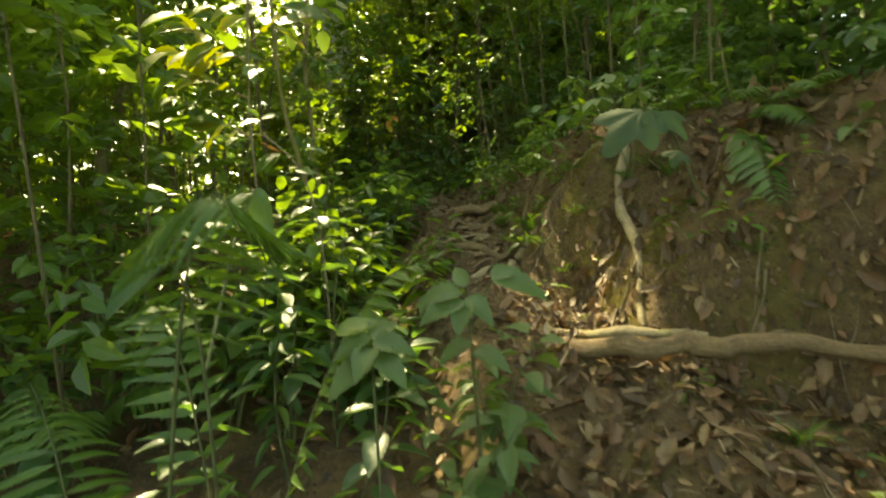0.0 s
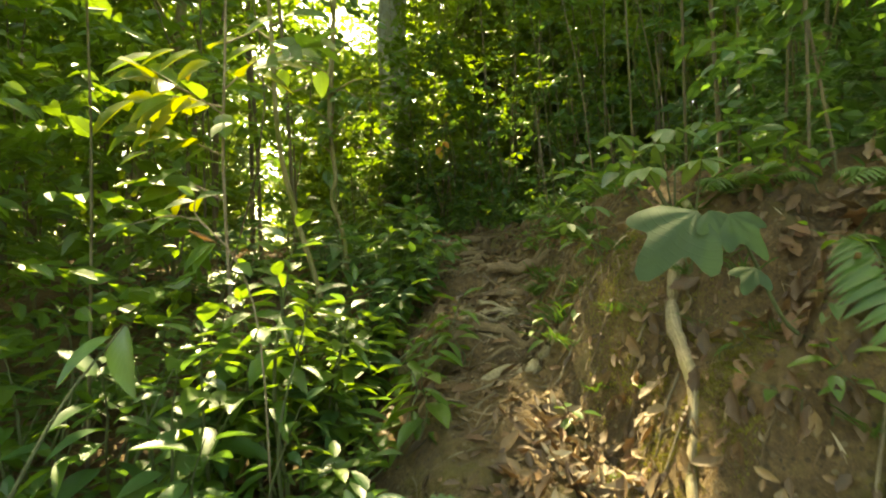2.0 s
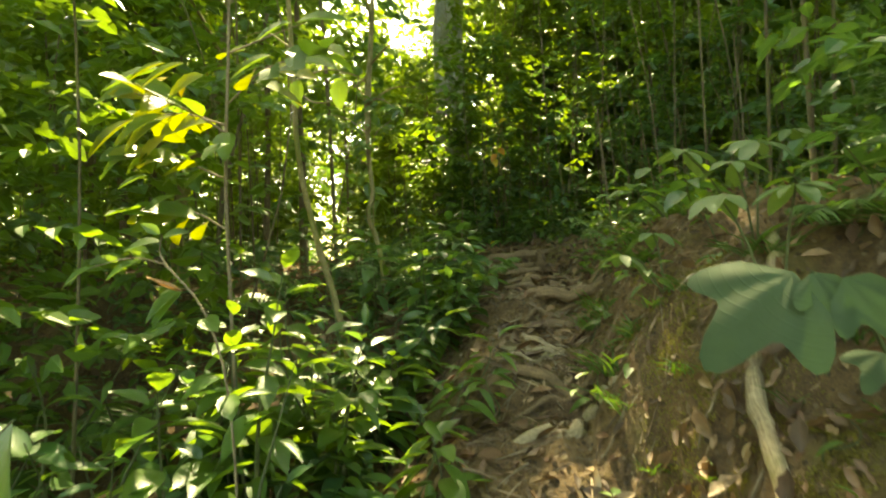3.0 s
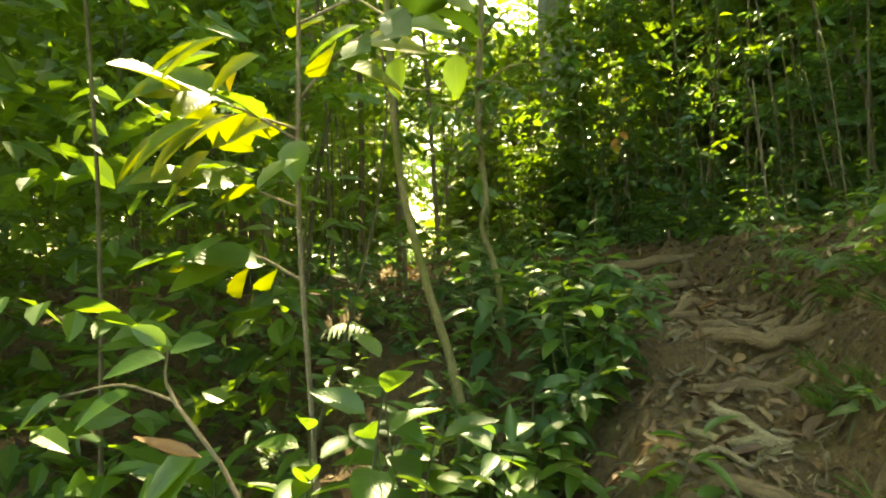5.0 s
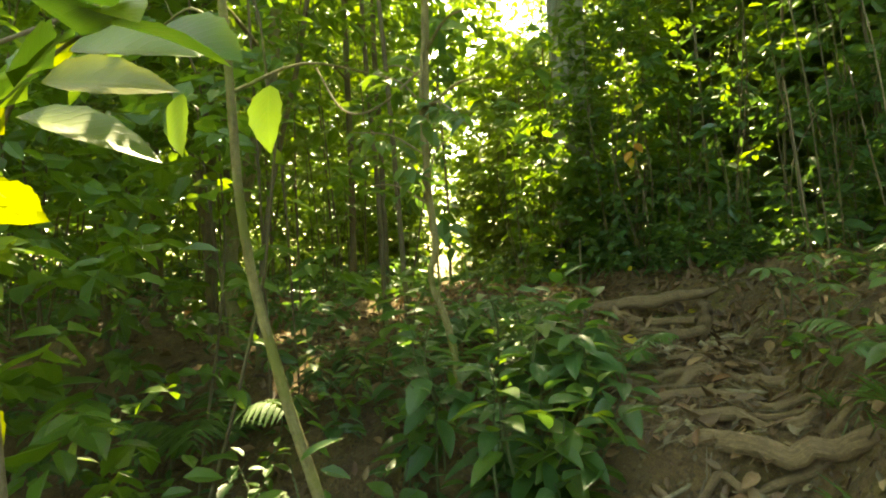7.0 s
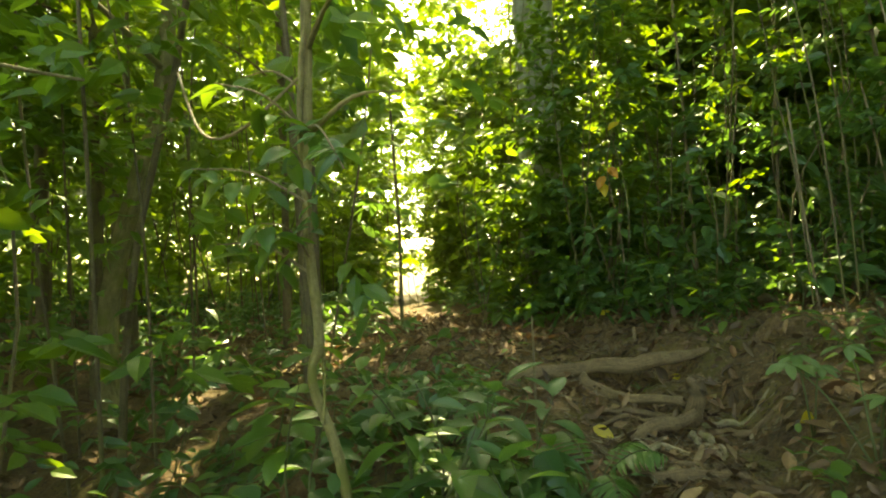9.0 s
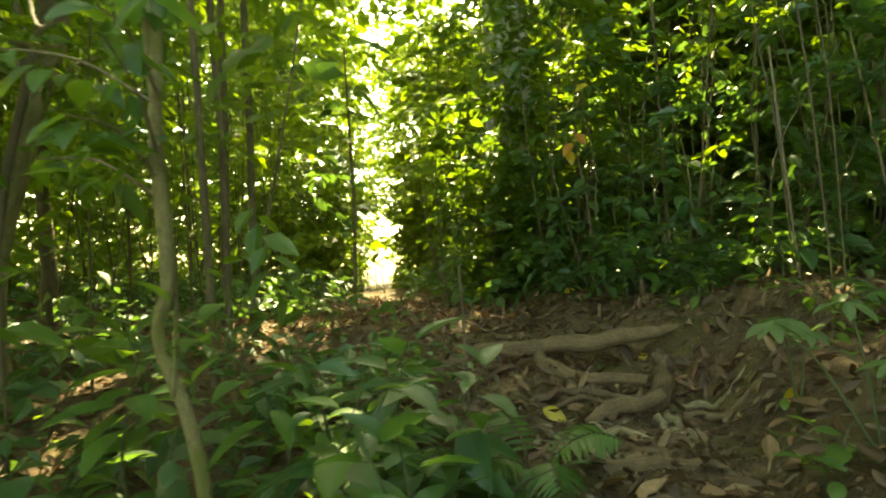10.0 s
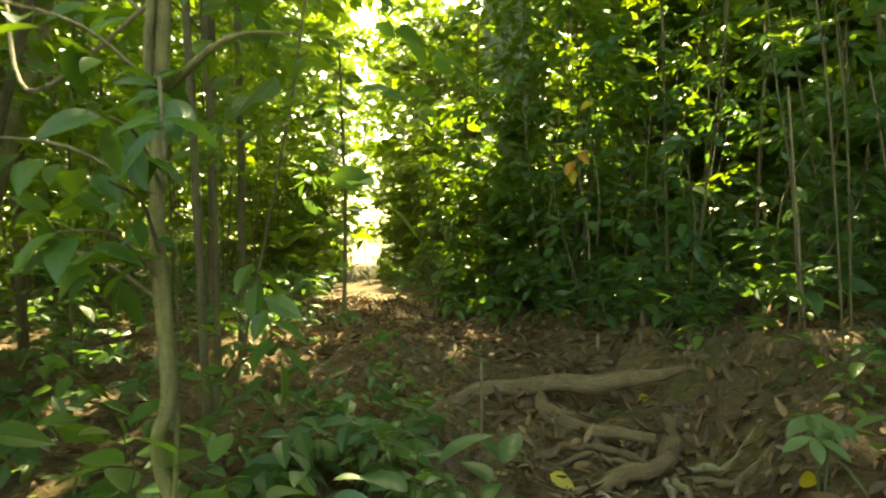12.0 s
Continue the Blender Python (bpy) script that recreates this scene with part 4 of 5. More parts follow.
set_leaves(young, M_WIDE, [((-0.84, 3.84, 2.97), (-0.83, 3.8, 2.83), (0, -0.8, 0.5)), ((-0.66, 3.93, 2.98), (-0.64, 3.88, 2.83), (0.1, -0.8, 0.5)), ((-0.86, 3.33, 2.56), (-0.9, 3.2, 2.5), (0, -0.4, 1)), ((-1.4, 3.5, 2.48), (-1.5, 3.4, 2.43), (0, -0.4, 1)), ((-1.1, 3.32, 2.36), (-1.16, 3.2, 2.31), (0, -0.4, 1))])
set_leaves(young, M_YELLOW, [((-1.10, 3.24, 2.65), (-1.24, 3.15, 2.53), (-0.2, -0.7, 0.6)), ((-1.07, 3.22, 2.87), (-1.20, 3.14, 2.81), (-0.2, -0.6, 0.7)), ((-0.94, 3.28, 2.83), (-1.09, 3.22, 2.75), (0, -0.7, 0.6)), ((-0.56, 3.48, 2.97), (-0.40, 3.42, 2.93), (0, -0.5, 1))])
set_leaves(young, M_WIDE, [((-0.64, 3.49, 2.95), (-0.59, 3.36, 2.86), (0, -0.6, 0.8)), ((-0.76, 3.50, 2.91), (-0.74, 3.38, 2.82), (0, -0.6, 0.8)), ((-1.00, 3.50, 2.65), (-0.94, 3.40, 2.53), (0.2, -0.7, 0.6))])

set_leaves(young, M_WIDE, [((-0.821, 3.788, 3.225), (-0.563, 3.788, 3.260), (0, -0.6, 0.8)), ((-0.902, 3.811, 3.108), (-0.610, 3.776, 3.038), (0, -0.6, 0.8)), ((-0.844, 3.800, 3.237), (-1.019, 3.706, 3.155), (-0.1, -0.6, 0.8)), ((-0.973, 3.823, 3.097), (-1.183, 3.753, 3.015), (-0.1, -0.6, 0.8)), ((-1.382, 3.589, 2.991), (-1.593, 3.402, 2.909), (-0.1, -0.6, 0.8))])
set_leaves(young, M_YELLOW, [((-1.452, 3.472, 2.734), (-1.593, 3.308, 2.570), (-0.2, -0.6, 0.7)), ((-1.253, 3.811, 3.097), (-1.066, 3.706, 3.132), (0, -0.6, 0.8))])

# plant with lobed grey-green leaves leaning out from the bank
lobed = stemmed("lobed_leaf_plant", "plant with large matt grey-green lobed leaves leaning from the bank", [([g(1.3, 2.78, -0.03), (1.2, 2.72, 1.75), (1.06, 2.62, 1.98), (0.95, 2.55, 2.06)], [0.007, 0.006, 0.005, 0.004])])
set_leaves(lobed, M_GREY, [((0.92, 2.55, 2.06), (0.745, 2.49, 1.9), (-0.2, -0.75, 0.55)), ((0.95, 2.55, 2.06), (1.0, 2.49, 1.97), (0.3, -0.8, 0.6)), ((1.0, 2.55, 2.05), (1.1, 2.5, 1.94), (0.2, -0.75, 0.65)), ((1.1, 2.64, 1.9), (1.05, 2.58, 1.84), (0, -0.7, 0.6))])

# broad plants beside the first steps
whorl = stemmed("shrub", "pale green plant with broad soft leaves beside the path", [([g(0.2, 1.98, -0.03), (0.18, 1.96, 1.2), (0.17, 1.94, 1.42)], [0.006, 0.005, 0.003]), ([(0.18, 1.95, 1.3), (0.22, 1.95, 1.38), (0.25, 1.946, 1.437)], [0.004, 0.003, 0.002])])
set_leaves(whorl, M_TOOTHED, [((0.25, 1.946, 1.437), (0.47, 1.91, 1.41), (0.1, -0.6, 0.8)), ((0.25, 1.95, 1.44), (0.368, 2.0, 1.5), (0, -0.7, 0.7)), ((0.17, 1.95, 1.42), (0.126, 1.99, 1.51), (-0.2, -0.8, 0.5)), ((0.16, 1.94, 1.4), (-0.03, 1.93, 1.41), (0, -0.6, 0.8)), ((0.16, 1.93, 1.38), (0.0, 1.84, 1.35), (-0.1, -0.7, 0.7)),
                           ((0.17, 1.93, 1.39), (0.267, 1.847, 1.32), (0.1, -0.7, 0.7)), ((0.165, 1.93, 1.38), (0.134, 1.79, 1.31), (0, -0.7, 0.7)), ((0.18, 1.95, 1.25), (0.05, 1.88, 1.22), (0, -0.5, 1)), ((0.18, 1.95, 1.22), (0.32, 1.86, 1.2), (0, -0.5, 1))], 0.78)
low_whorl = stemmed("shrub", "low bright green plant with rounded leaves beside the path", [([g(-0.06, 1.62, -0.03), (-0.07, 1.6, 1.15), (-0.07, 1.59, 1.32)], [0.005, 0.004, 0.002])])
set_leaves(low_whorl, M_YELLOW, [((-0.16, 1.6, 1.34), (-0.06, 1.63, 1.38), (0, -0.6, 0.8))])
set_leaves(low_whorl, M_TOOTHED, [((-0.07, 1.59, 1.33), (-0.2, 1.57, 1.3), (0, -0.6, 0.8)), ((-0.07, 1.59, 1.32), (0.07, 1.58, 1.31), (0, -0.6, 0.8)), ((-0.07, 1.58, 1.31), (-0.1, 1.46, 1.27), (0, -0.6, 0.8)), ((-0.07, 1.59, 1.3), (0.04, 1.5, 1.24), (0.1, -0.6, 0.8)), ((-0.07, 1.59, 1.28), (-0.2, 1.5, 1.22), (-0.1, -0.6, 0.8)), ((-0.07, 1.6, 1.33), (0.0, 1.7, 1.4), (0, -0.6, 0.8))], 0.8)
single = stemmed("shrub", "plant with a few large dull green drooping leaves", [([g(-0.5, 1.72, -0.03), (-0.52, 1.66, 1.3), (-0.54, 1.56, 1.56)], [0.006, 0.005, 0.003]), ([(-0.52, 1.68, 1.25), (-0.53, 1.95, 1.6), (-0.546, 2.2, 1.78)], [0.005, 0.004, 0.002])])
set_leaves(single, M_DARK, [((-0.542, 1.554, 1.555), (-0.65, 1.44, 1.45), (0.1, -0.55, 0.85)), ((-0.546, 2.2, 1.78), (-0.485, 2.1, 1.63), (-0.3, -0.8, 0.4)), ((-0.54, 2.15, 1.76), (-0.63, 2.05, 1.68), (-0.3, -0.6, 0.7))])
broad_plant(0.27, 2.02, 0.5, 13, 0.14, M_TOOTHED, "green plant with wide pointed leaves beside the path", (0.05, 0), 0.35)
for x, y, tall in [(0.12, 1.72, 0.3), (0.24, 1.9, 0.32), (0.06, 1.98, 0.36), (0.32, 2.15, 0.28), (0.2, 2.35, 0.3)]:
    broad_plant(x, y, tall, 11, 0.11, M_TOOTHED, "soft green herb with toothed leaves beside the path", rng.normal(0, 0.05, 2), 0.25)
broad_plant(0.0, 2.3, 0.42, 11, 0.13, M_GREEN, "low green plant by the thick root", (0, 0), 0.3)
broad_plant(-0.2, 2.1, 0.6, 13, 0.16, M_DARK, "dark green leafy plant in the shade", (0.05, 0), 0.3)
broad_plant(-0.1, 1.55, 0.45, 11, 0.16, M_GREEN, "low green plant beside the path", (0.05, 0), 0.3)
for k, (x, y, tall) in enumerate([(1.0, 5.05, 0.25), (1.2, 5.3, 0.3), (1.05, 4.2, 0.22), (0.9, 4.65, 0.2), (1.5, 3.7, 0.25)]):
    broad_plant(x, y, tall, 9, 0.14, M_WIDE if k % 2 else M_DARK, "pale green plant with long wide leaves on the bank", (-0.1, -0.12), 0.45)
M_FINGER = shape_mesh("leaf", leaf_shape(9, 0.42, 0.14, 0.3, 0.55), LEAF_SOFT)


def fingered_plant(x, y, heads, size, label):
    """Thin stems, each with a hand of long drooping leaflets at its top; heads are tops in world metres."""
    foot = ground_at(x, y)
    limbs = [([tuple(foot - Vector((0, 0, 0.03))), tuple(foot.lerp(Vector(h), 0.55) + Vector((0, 0, 0.04))), h], [0.005, 0.004, 0.0025]) for h in heads]
    plant = stemmed("fingered_plant", label, limbs)
    for h in heads:
        a0 = rng.uniform(0, 6.28)
        count = int(rng.integers(5, 8))
        for k in range(count):
            a = a0 + 6.28 * k / count + rng.normal(0, 0.12)
            way = np.array((math.cos(a), math.sin(a), rng.uniform(-0.4, 0.0)))
            set_leaves(plant, M_FINGER, [(h, np.array(h) + unit(way) * size * rng.uniform(0.75, 1.15), (rng.normal(0, 0.2), rng.normal(-0.15, 0.2), 1))])
    return plant


fingered_plant(0.47, 6.85, [(0.4, 6.72, 2.42), (0.5, 6.85, 2.36)], 0.1, "green plant with fingered leaves on the bank")
fingered_plant(0.62, 6.45, [(0.35, 6.42, 2.44), (0.62, 6.3, 2.36), (0.55, 6.5, 2.5)], 0.1, "green plant with fingered leaves on the bank")
fingered_plant(1.15, 3.75, [(0.86, 3.52, 2.47), (1.02, 3.5, 2.42), (1.12, 3.6, 2.5)], 0.13, "pale green plant with fingered leaves over the bank's edge")
fingered_plant(1.1, 3.3, [(0.92, 3.24, 2.28), (1.12, 3.2, 2.3)], 0.13, "pale green plant with fingered leaves over the bank's edge")
fingered_plant(0.85, 4.0, [(0.66, 3.86, 2.1), (0.8, 4.05, 2.2)], 0.13, "pale green plant with fingered leaves over the bank's edge")
fingered_plant(1.35, 4.3, [(1.2, 4.2, 2.62), (1.4, 4.2, 2.66)], 0.12, "green plant with fingered leaves above the bank")
broad_plant(-1.65, 5.85, 0.75, 13, 0.18, M_WIDE, "plant with pale shining broad leaves in the shade", (0.1, -0.1), 0.5)
broad_plant(-1.3, 5.6, 0.85, 9, 0.18, M_WIDE, "plant with pale shining broad leaves beside the slim sapling", (0.05, -0.05), 0.7)
broad_plant(-0.45, 5.05, 0.5, 14, 0.15, M_DARK, "leafy green plant crowding the path", (0.05, -0.1), 0.4)
broad_plant(-0.25, 5.35, 0.42, 13, 0.14, M_DARK, "leafy green plant crowding the path", (0.05, -0.1), 0.4)
# leaves of the kinked sapling that hang near the path
near_twig = stemmed("hanging_branch", "leafy green branch hanging from the slim sapling", [([(-1.16, 5.55, 3.35), (-0.99, 5.4, 3.3), (-0.76, 5.2, 3.12)], [0.006, 0.004, 0.002])], TWIG, "branch")
for k in range(14):
    f = np.array((-1.16, 5.55, 3.35)) + np.array((0.4, -0.35, -0.2)) * (0.15 + 0.06 * k)
    set_leaves(near_twig, M_DARK, [(f, f + unit(rng.normal(0, 1, 3) * (1, 1, 0.4) + (0.1, -0.1, -0.35)) * rng.uniform(0.08, 0.12), (rng.normal(0, 0.3), -0.3, 1))])
low_twig = stemmed("hanging_branch", "leafy green branch reaching over the path edge", [([(-1.17, 5.56, 2.95), (-1.04, 5.4, 3.06), (-0.84, 5.17, 3.08)], [0.006, 0.004, 0.002])], TWIG, "branch")
for k in range(7):
    f = np.array((-1.17, 5.56, 2.97)) + np.array((0.34, -0.4, 0.1)) * (0.1 + 0.12 * k)
    set_leaves(low_twig, M_DARK, [(f, f + unit(rng.normal(0, 1, 3) * (1, 1, 0.4) + (0.0, -0.2, -0.3)) * rng.uniform(0.06, 0.09), (rng.normal(0, 0.3), -0.4, 1))])
for tip in [(-1.03, 5.3, 3.22), (-1.45, 5.3, 3.2), (-1.28, 5.25, 3.45), (-1.5, 5.6, 3.6), (-1.15, 5.3, 3.0), (-1.5, 5.45, 2.95)]:
    a, b = np.array((-1.17, 5.57, tip[2] - 0.12)), np.array(tip)
    spray = stemmed("leafy_branch", "drooping leafy green branch on the kinked sapling", [([tuple(a), tuple((a + b) / 2 + (0, 0, 0.05)), tip], [0.006, 0.004, 0.002])], TWIG, "branch")
    for k in range(9):
        f = a + (b - a) * (0.3 + 0.085 * k)
        set_leaves(spray, M_GREEN, [(f, f + unit(rng.normal(0, 1, 3) * (1, 1, 0.3) + (0, -0.1, -0.4)) * rng.uniform(0.08, 0.14), (rng.normal(0, 0.3), -0.3, 1))])
turns = np.linspace(0, 1, 26)
coil = np.stack([-1.17 + 0.03 * np.cos(turns * 9), 5.57 + 0.03 * np.sin(turns * 9), 2.3 + turns * 2.4], 1)
coil = part("climbing_vine", tubes_mesh("climbing_vine", [(coil, [0.006, 0.01, 0.013, 0.012])], 7, 0.1), BARK_LIGHT)
tagged(coil, "woody vine winding up the kinked sapling", "vine")
vine = part("vine", tubes_mesh("vine", [([(-2.04, 5.75, 3.75), (-1.74, 5.6, 3.42), (-1.44, 5.5, 3.36), (-1.16, 5.55, 3.55)], [0.006, 0.006, 0.006, 0.006])], 6), TWIG)
tagged(vine, "thin pale vine looping between two saplings", "vine")
# bare brown-stemmed plant with drooping leaves
brown = stemmed("drooping_plant", "thin brown-stemmed plant with pale drooping leaves and a dead leaf", [([g(-0.42, 2.78, -0.03), (-0.46, 2.78, 1.6), (-0.55, 2.78, 1.93), (-0.7, 2.78, 2.09), (-0.715, 2.79, 2.16)], [0.004, 0.004, 0.0035, 0.003, 0.002]), ([(-0.69, 2.78, 2.08), (-0.8, 2.77, 2.1), (-0.95, 2.76, 2.07)], [0.0025, 0.002, 0.0015])], TWIG)
set_leaves(brown, M_WIDE, [((-0.71, 2.78, 2.15), (-0.796, 2.722, 2.136), (0, -0.5, 0.9)), ((-0.71, 2.79, 2.16), (-0.631, 2.797, 2.189), (0, -0.6, 0.8)), ((-0.72, 2.79, 2.17), (-0.756, 2.754, 2.206), (0.2, -0.7, 0.6)), ((-0.78, 2.77, 2.09), (-0.852, 2.705, 2.047), (-0.1, -0.5, 0.9)), ((-0.95, 2.76, 2.07), (-1.029, 2.717, 2.020), (0, -0.5, 0.9)),
                          ((-0.63, 2.78, 2), (-0.680, 2.694, 1.914), (-0.3, -0.7, 0.6)), ((-0.64, 2.78, 2), (-0.734, 2.722, 1.921), (-0.2, -0.6, 0.7)), ((-0.56, 2.78, 1.92), (-0.474, 2.722, 1.906), (0.1, -0.6, 0.8)), ((-0.5, 2.78, 1.75), (-0.586, 2.708, 1.714), (-0.1, -0.5, 0.9)), ((-0.48, 2.78, 1.7), (-0.408, 2.694, 1.671), (0.1, -0.5, 0.9))])
M_BROWN = shape_mesh("leaf", BLADE_CURL, leaf_material("leaf_withered", [(0.2, 0.09, 0.03), (0.28, 0.14, 0.05)], (0.4, 0.2, 0.06), 0.25, 0.55))
set_leaves(brown, M_BROWN, [((-0.62, 2.77, 2), (-0.699, 2.720, 1.993), (0, -0.4, 1))])

# ---- ferns ----
def frond(parent, start, tip, rise, pairs, long_, joined=True, sag=0.25, first=0.22, mesh=None):
    """One arching frond from start to tip, in the parent's metres; its pinnae stand in two ranks."""
    a, b = np.array(start, float), np.array(tip, float)
    mid = (a + b) / 2 + (0, 0, rise)
    t = np.linspace(0, 1, 9)[:, None]
    curve = (1 - t) ** 2 * a + 2 * t * (1 - t) * (mid * 2 - (a + b) / 2) + t**2 * b
    stalk = part("frond", tubes_mesh("frond", [(curve, [0.004, 0.003, 0.001])], 5), STEM, parent)
    s = np.linspace(first, 0.98, pairs)
    places, ways, ups, sizes = [], [], [], []
    for u in s:
        q = (1 - u) ** 2 * a + 2 * u * (1 - u) * (mid * 2 - (a + b) / 2) + u**2 * b
        w = unit(2 * (1 - u) * (mid * 2 - (a + b) / 2 - a) + 2 * u * (b - (mid * 2 - (a + b) / 2)))
        c = unit(np.cross(w, (0, 0, 1.0)) + (1e-4, 0, 0))
        for side in (-1, 1):
            places.append(q)
            ways.append(c * side + w * 0.45 - np.array((0, 0, sag)) + rng.normal(0, 0.06, 3))
            ups.append(np.cross(c, w) + (0, 0, 0.3))
            sizes.append(long_ * math.sin(math.pi * (0.15 + 0.82 * (u - first) / (1 - first))) ** 0.7 * rng.uniform(0.9, 1.05))
    places, ways, ups, sizes = map(np.array, (places, ways, ups, sizes))
    if joined:
        part("pinnae", leaves_mesh("pinnae", PINNA, places, ways, ups, sizes), FERN, stalk)
    else:
        leaf_objects(stalk, mesh or M_PINNA, places, ways, ups, sizes, "pinna")


def fern(x, y, count, length, label, joined=True, z=None, turn=0.0, sweep=6.28):
    base = new("fern")
    base.location = ground_at(x, y) if z is None else (x, y, z)
    for k in range(count):
        a = turn + sweep * k / count + rng.normal(0, 0.15)
        r = length * rng.uniform(0.75, 1.1)
        frond(base, (0, 0, -0.02), (math.cos(a) * r * 0.85, math.sin(a) * r * 0.85, r * rng.uniform(0.1, 0.5)), r * 0.25, 15, length * 0.3, joined)
    return tagged(base, label, "fern")


hang = tagged(new("fern"), "bright green fern frond hanging down the earth bank", "fern")
hang.location = (1.5, 2.95, float(height(1.5, 2.95)))
frond(hang, (0, 0, 0.0), (-0.06, -0.42, float(height(1.44, 2.53)) + 0.1 - hang.location.z), 0.12, 24, 0.17, False, 0.05)
frond(hang, (0.02, 0.02, 0.0), (0.12, -0.36, float(height(1.62, 2.59)) + 0.12 - hang.location.z), 0.12, 20, 0.14, False, 0.05)
fern(1.7, 2.95, 5, 0.32, "small green fern on the edge of the bank", False, None, 3.0, 3.2)
fern(1.35, 3.4, 5, 0.3, "small green fern on the edge of the bank", True, None, 3.0, 3.2)
tall = tagged(new("palm_fern"), "tall fern with long narrow arching leaflets by the path", "fern")
tall.location = ground_at(-0.4, 1.12)
h0 = tall.location.z
frond(tall, (0, 0, -0.03), (0.3, -0.27, 1.58 - h0), 0.5, 17, 0.15, False, 0.45, 0.55, M_PINNA_THIN)
frond(tall, (0, 0, -0.03), (-0.2, -0.2, 1.22 - h0), 0.22, 16, 0.14, False, 0.45, 0.4, M_PINNA_THIN)
frond(tall, (0, 0, -0.03), (-0.35, 0.25, 1.3 - h0), 0.22, 20, 0.2, False, 0.4, 0.35, M_PINNA_THIN)
low_fern = tagged(new("fern"), "green feathery fern frond over the undergrowth", "fern")
low_fern.location = ground_at(-0.5, 1.75)
h1 = low_fern.location.z
frond(low_fern, (0, 0, -0.03), (0.55, 0.1, 1.5 - h1), 0.3, 20, 0.17, False, 0.15)
frond(low_fern, (0, 0, -0.03), (-0.3, 0.2, 1.4 - h1), 0.3, 18, 0.17, False, 0.15)
for x, y, n, r in [(-0.62, 6.1, 7, 0.5), (-0.95, 6.4, 7, 0.5), (-1.3, 6.8, 6, 0.5), (0.72, 5.5, 5, 0.35), (-2.4, 5.2, 7, 0.7), (-1.6, 2.6, 7, 0.7), (-2.2, 3.6, 7, 0.8), (1.0, 7.6, 5, 0.4), (-0.35, 6.3, 6, 0.42)]:
    fern(x, y, n, r, "green fern with feathery fronds on the forest floor")


# tufts of grass on the bank
def grass_tuft(x, y, blades, tall):
    z = ground_at(x, y)
    a = rng.uniform(0, 6.28, blades)
    ways = np.stack([np.cos(a) * 0.6, np.sin(a) * 0.6, rng.uniform(0.4, 1.2, blades)], 1)
    me = leaves_mesh("grass_tuft", leaf_shape(4, 0.06, 0.2, 0.4, 0.3), rng.normal(0, 0.02, (blades, 3)) * (1, 1, 0.1), ways, np.tile((0.1, 0.1, 1.0), (blades, 1)), tall * rng.uniform(0.6, 1.1, blades))
    ob = part("grass_tuft", me, FERN)
    ob.location = z
    tagged(ob, "tuft of thin green grass on the earth bank", "grass", kind="stuff")


for x, y, n, r in [(0.62, 3.75, 34, 0.17), (0.7, 3.95, 30, 0.16), (0.55, 4.1, 30, 0.15), (0.66, 3.55, 22, 0.12), (0.75, 4.4, 30, 0.16), (1.35, 2.55, 24, 0.12), (1.2, 2.05, 26, 0.12), (1.5, 1.95, 20, 0.12), (0.55, 4.8, 26, 0.13), (0.55, 5.45, 26, 0.12), (0.6, 6.4, 20, 0.1), (0.9, 3.2, 14, 0.1), (0.82, 3.45, 16, 0.11), (1.1, 3.15, 12, 0.09), (1.25, 2.9, 12, 0.1), (0.72, 2.95, 12, 0.08), (-0.35, 7.9, 14, 0.1)]:
    grass_tuft(x, y, n, r)
for k in range(34):
    y = rng.uniform(3.1, 5.2)
    grass_tuft(float(path_right(y)) + rng.uniform(0.02, 0.5), y, int(rng.integers(12, 30)), rng.uniform(0.08, 0.17))
for k in range(12):
    y = rng.uniform(1.5, 2.9)
    grass_tuft(float(path_right(y)) + rng.uniform(-0.6, 0.5), y, int(rng.integers(6, 16)), rng.uniform(0.05, 0.1))


# ---- dead twigs, fallen leaves ----
rng = np.random.default_rng(16)


def flat_xy(n, y0=0.6, y1=11.5, wide=0.6):
    y = rng.uniform(y0, y1, n)
    u = rng.normal(0.55, wide, n)
    return path_left(y) + (path_right(y) - path_left(y)) * u, y


limbs = []
xs, ys = flat_xy(420)
for x, y in zip(xs, ys):
    a, r = rng.uniform(0, 6.28), rng.uniform(0.03, 0.16)
    ends = [(x + math.cos(a) * r * k, y + math.sin(a) * r * k) for k in (-1, 0, 1)]
    limbs.append(([(ex + rng.normal(0, 0.006), ey, float(height(ex, ey)) + 0.008) for ex, ey in ends], [0.0035, 0.003, 0.0015]))
tagged(part("twig_litter", tubes_mesh("twig_litter", limbs, 5), TWIG), "dry broken twigs scattered on the soil", "twigs", kind="stuff")
# a thin dead stick standing up in the path, and pale poles in the thicket
for pts, radii, label in [([g(-0.62, 6.4, -0.03), (-0.6, 6.33, 2.29), (-0.555, 6.17, 2.63)], [0.007, 0.006, 0.0035], "thin dry stick standing in the path"),
                          ([g(0.75, 8.7, -0.03), (0.66, 8.6, 3.2), (0.58, 8.5, 3.9)], [0.01, 0.009, 0.007], "pale dead pole leaning in the thicket"),
                          ([g(1.35, 8.9, -0.03), (1.2, 8.8, 3.2), (1.05, 8.75, 4.0)], [0.009, 0.008, 0.006], "pale dead pole leaning in the thicket")]:
    ob = part("dead_stick", tubes_mesh("dead_stick", [([np.array(q) - np.array(pts[0]) for q in pts], radii)], 7, 0.1), TWIG)
    ob.location = pts[0]
    tagged(ob, label, "stick")


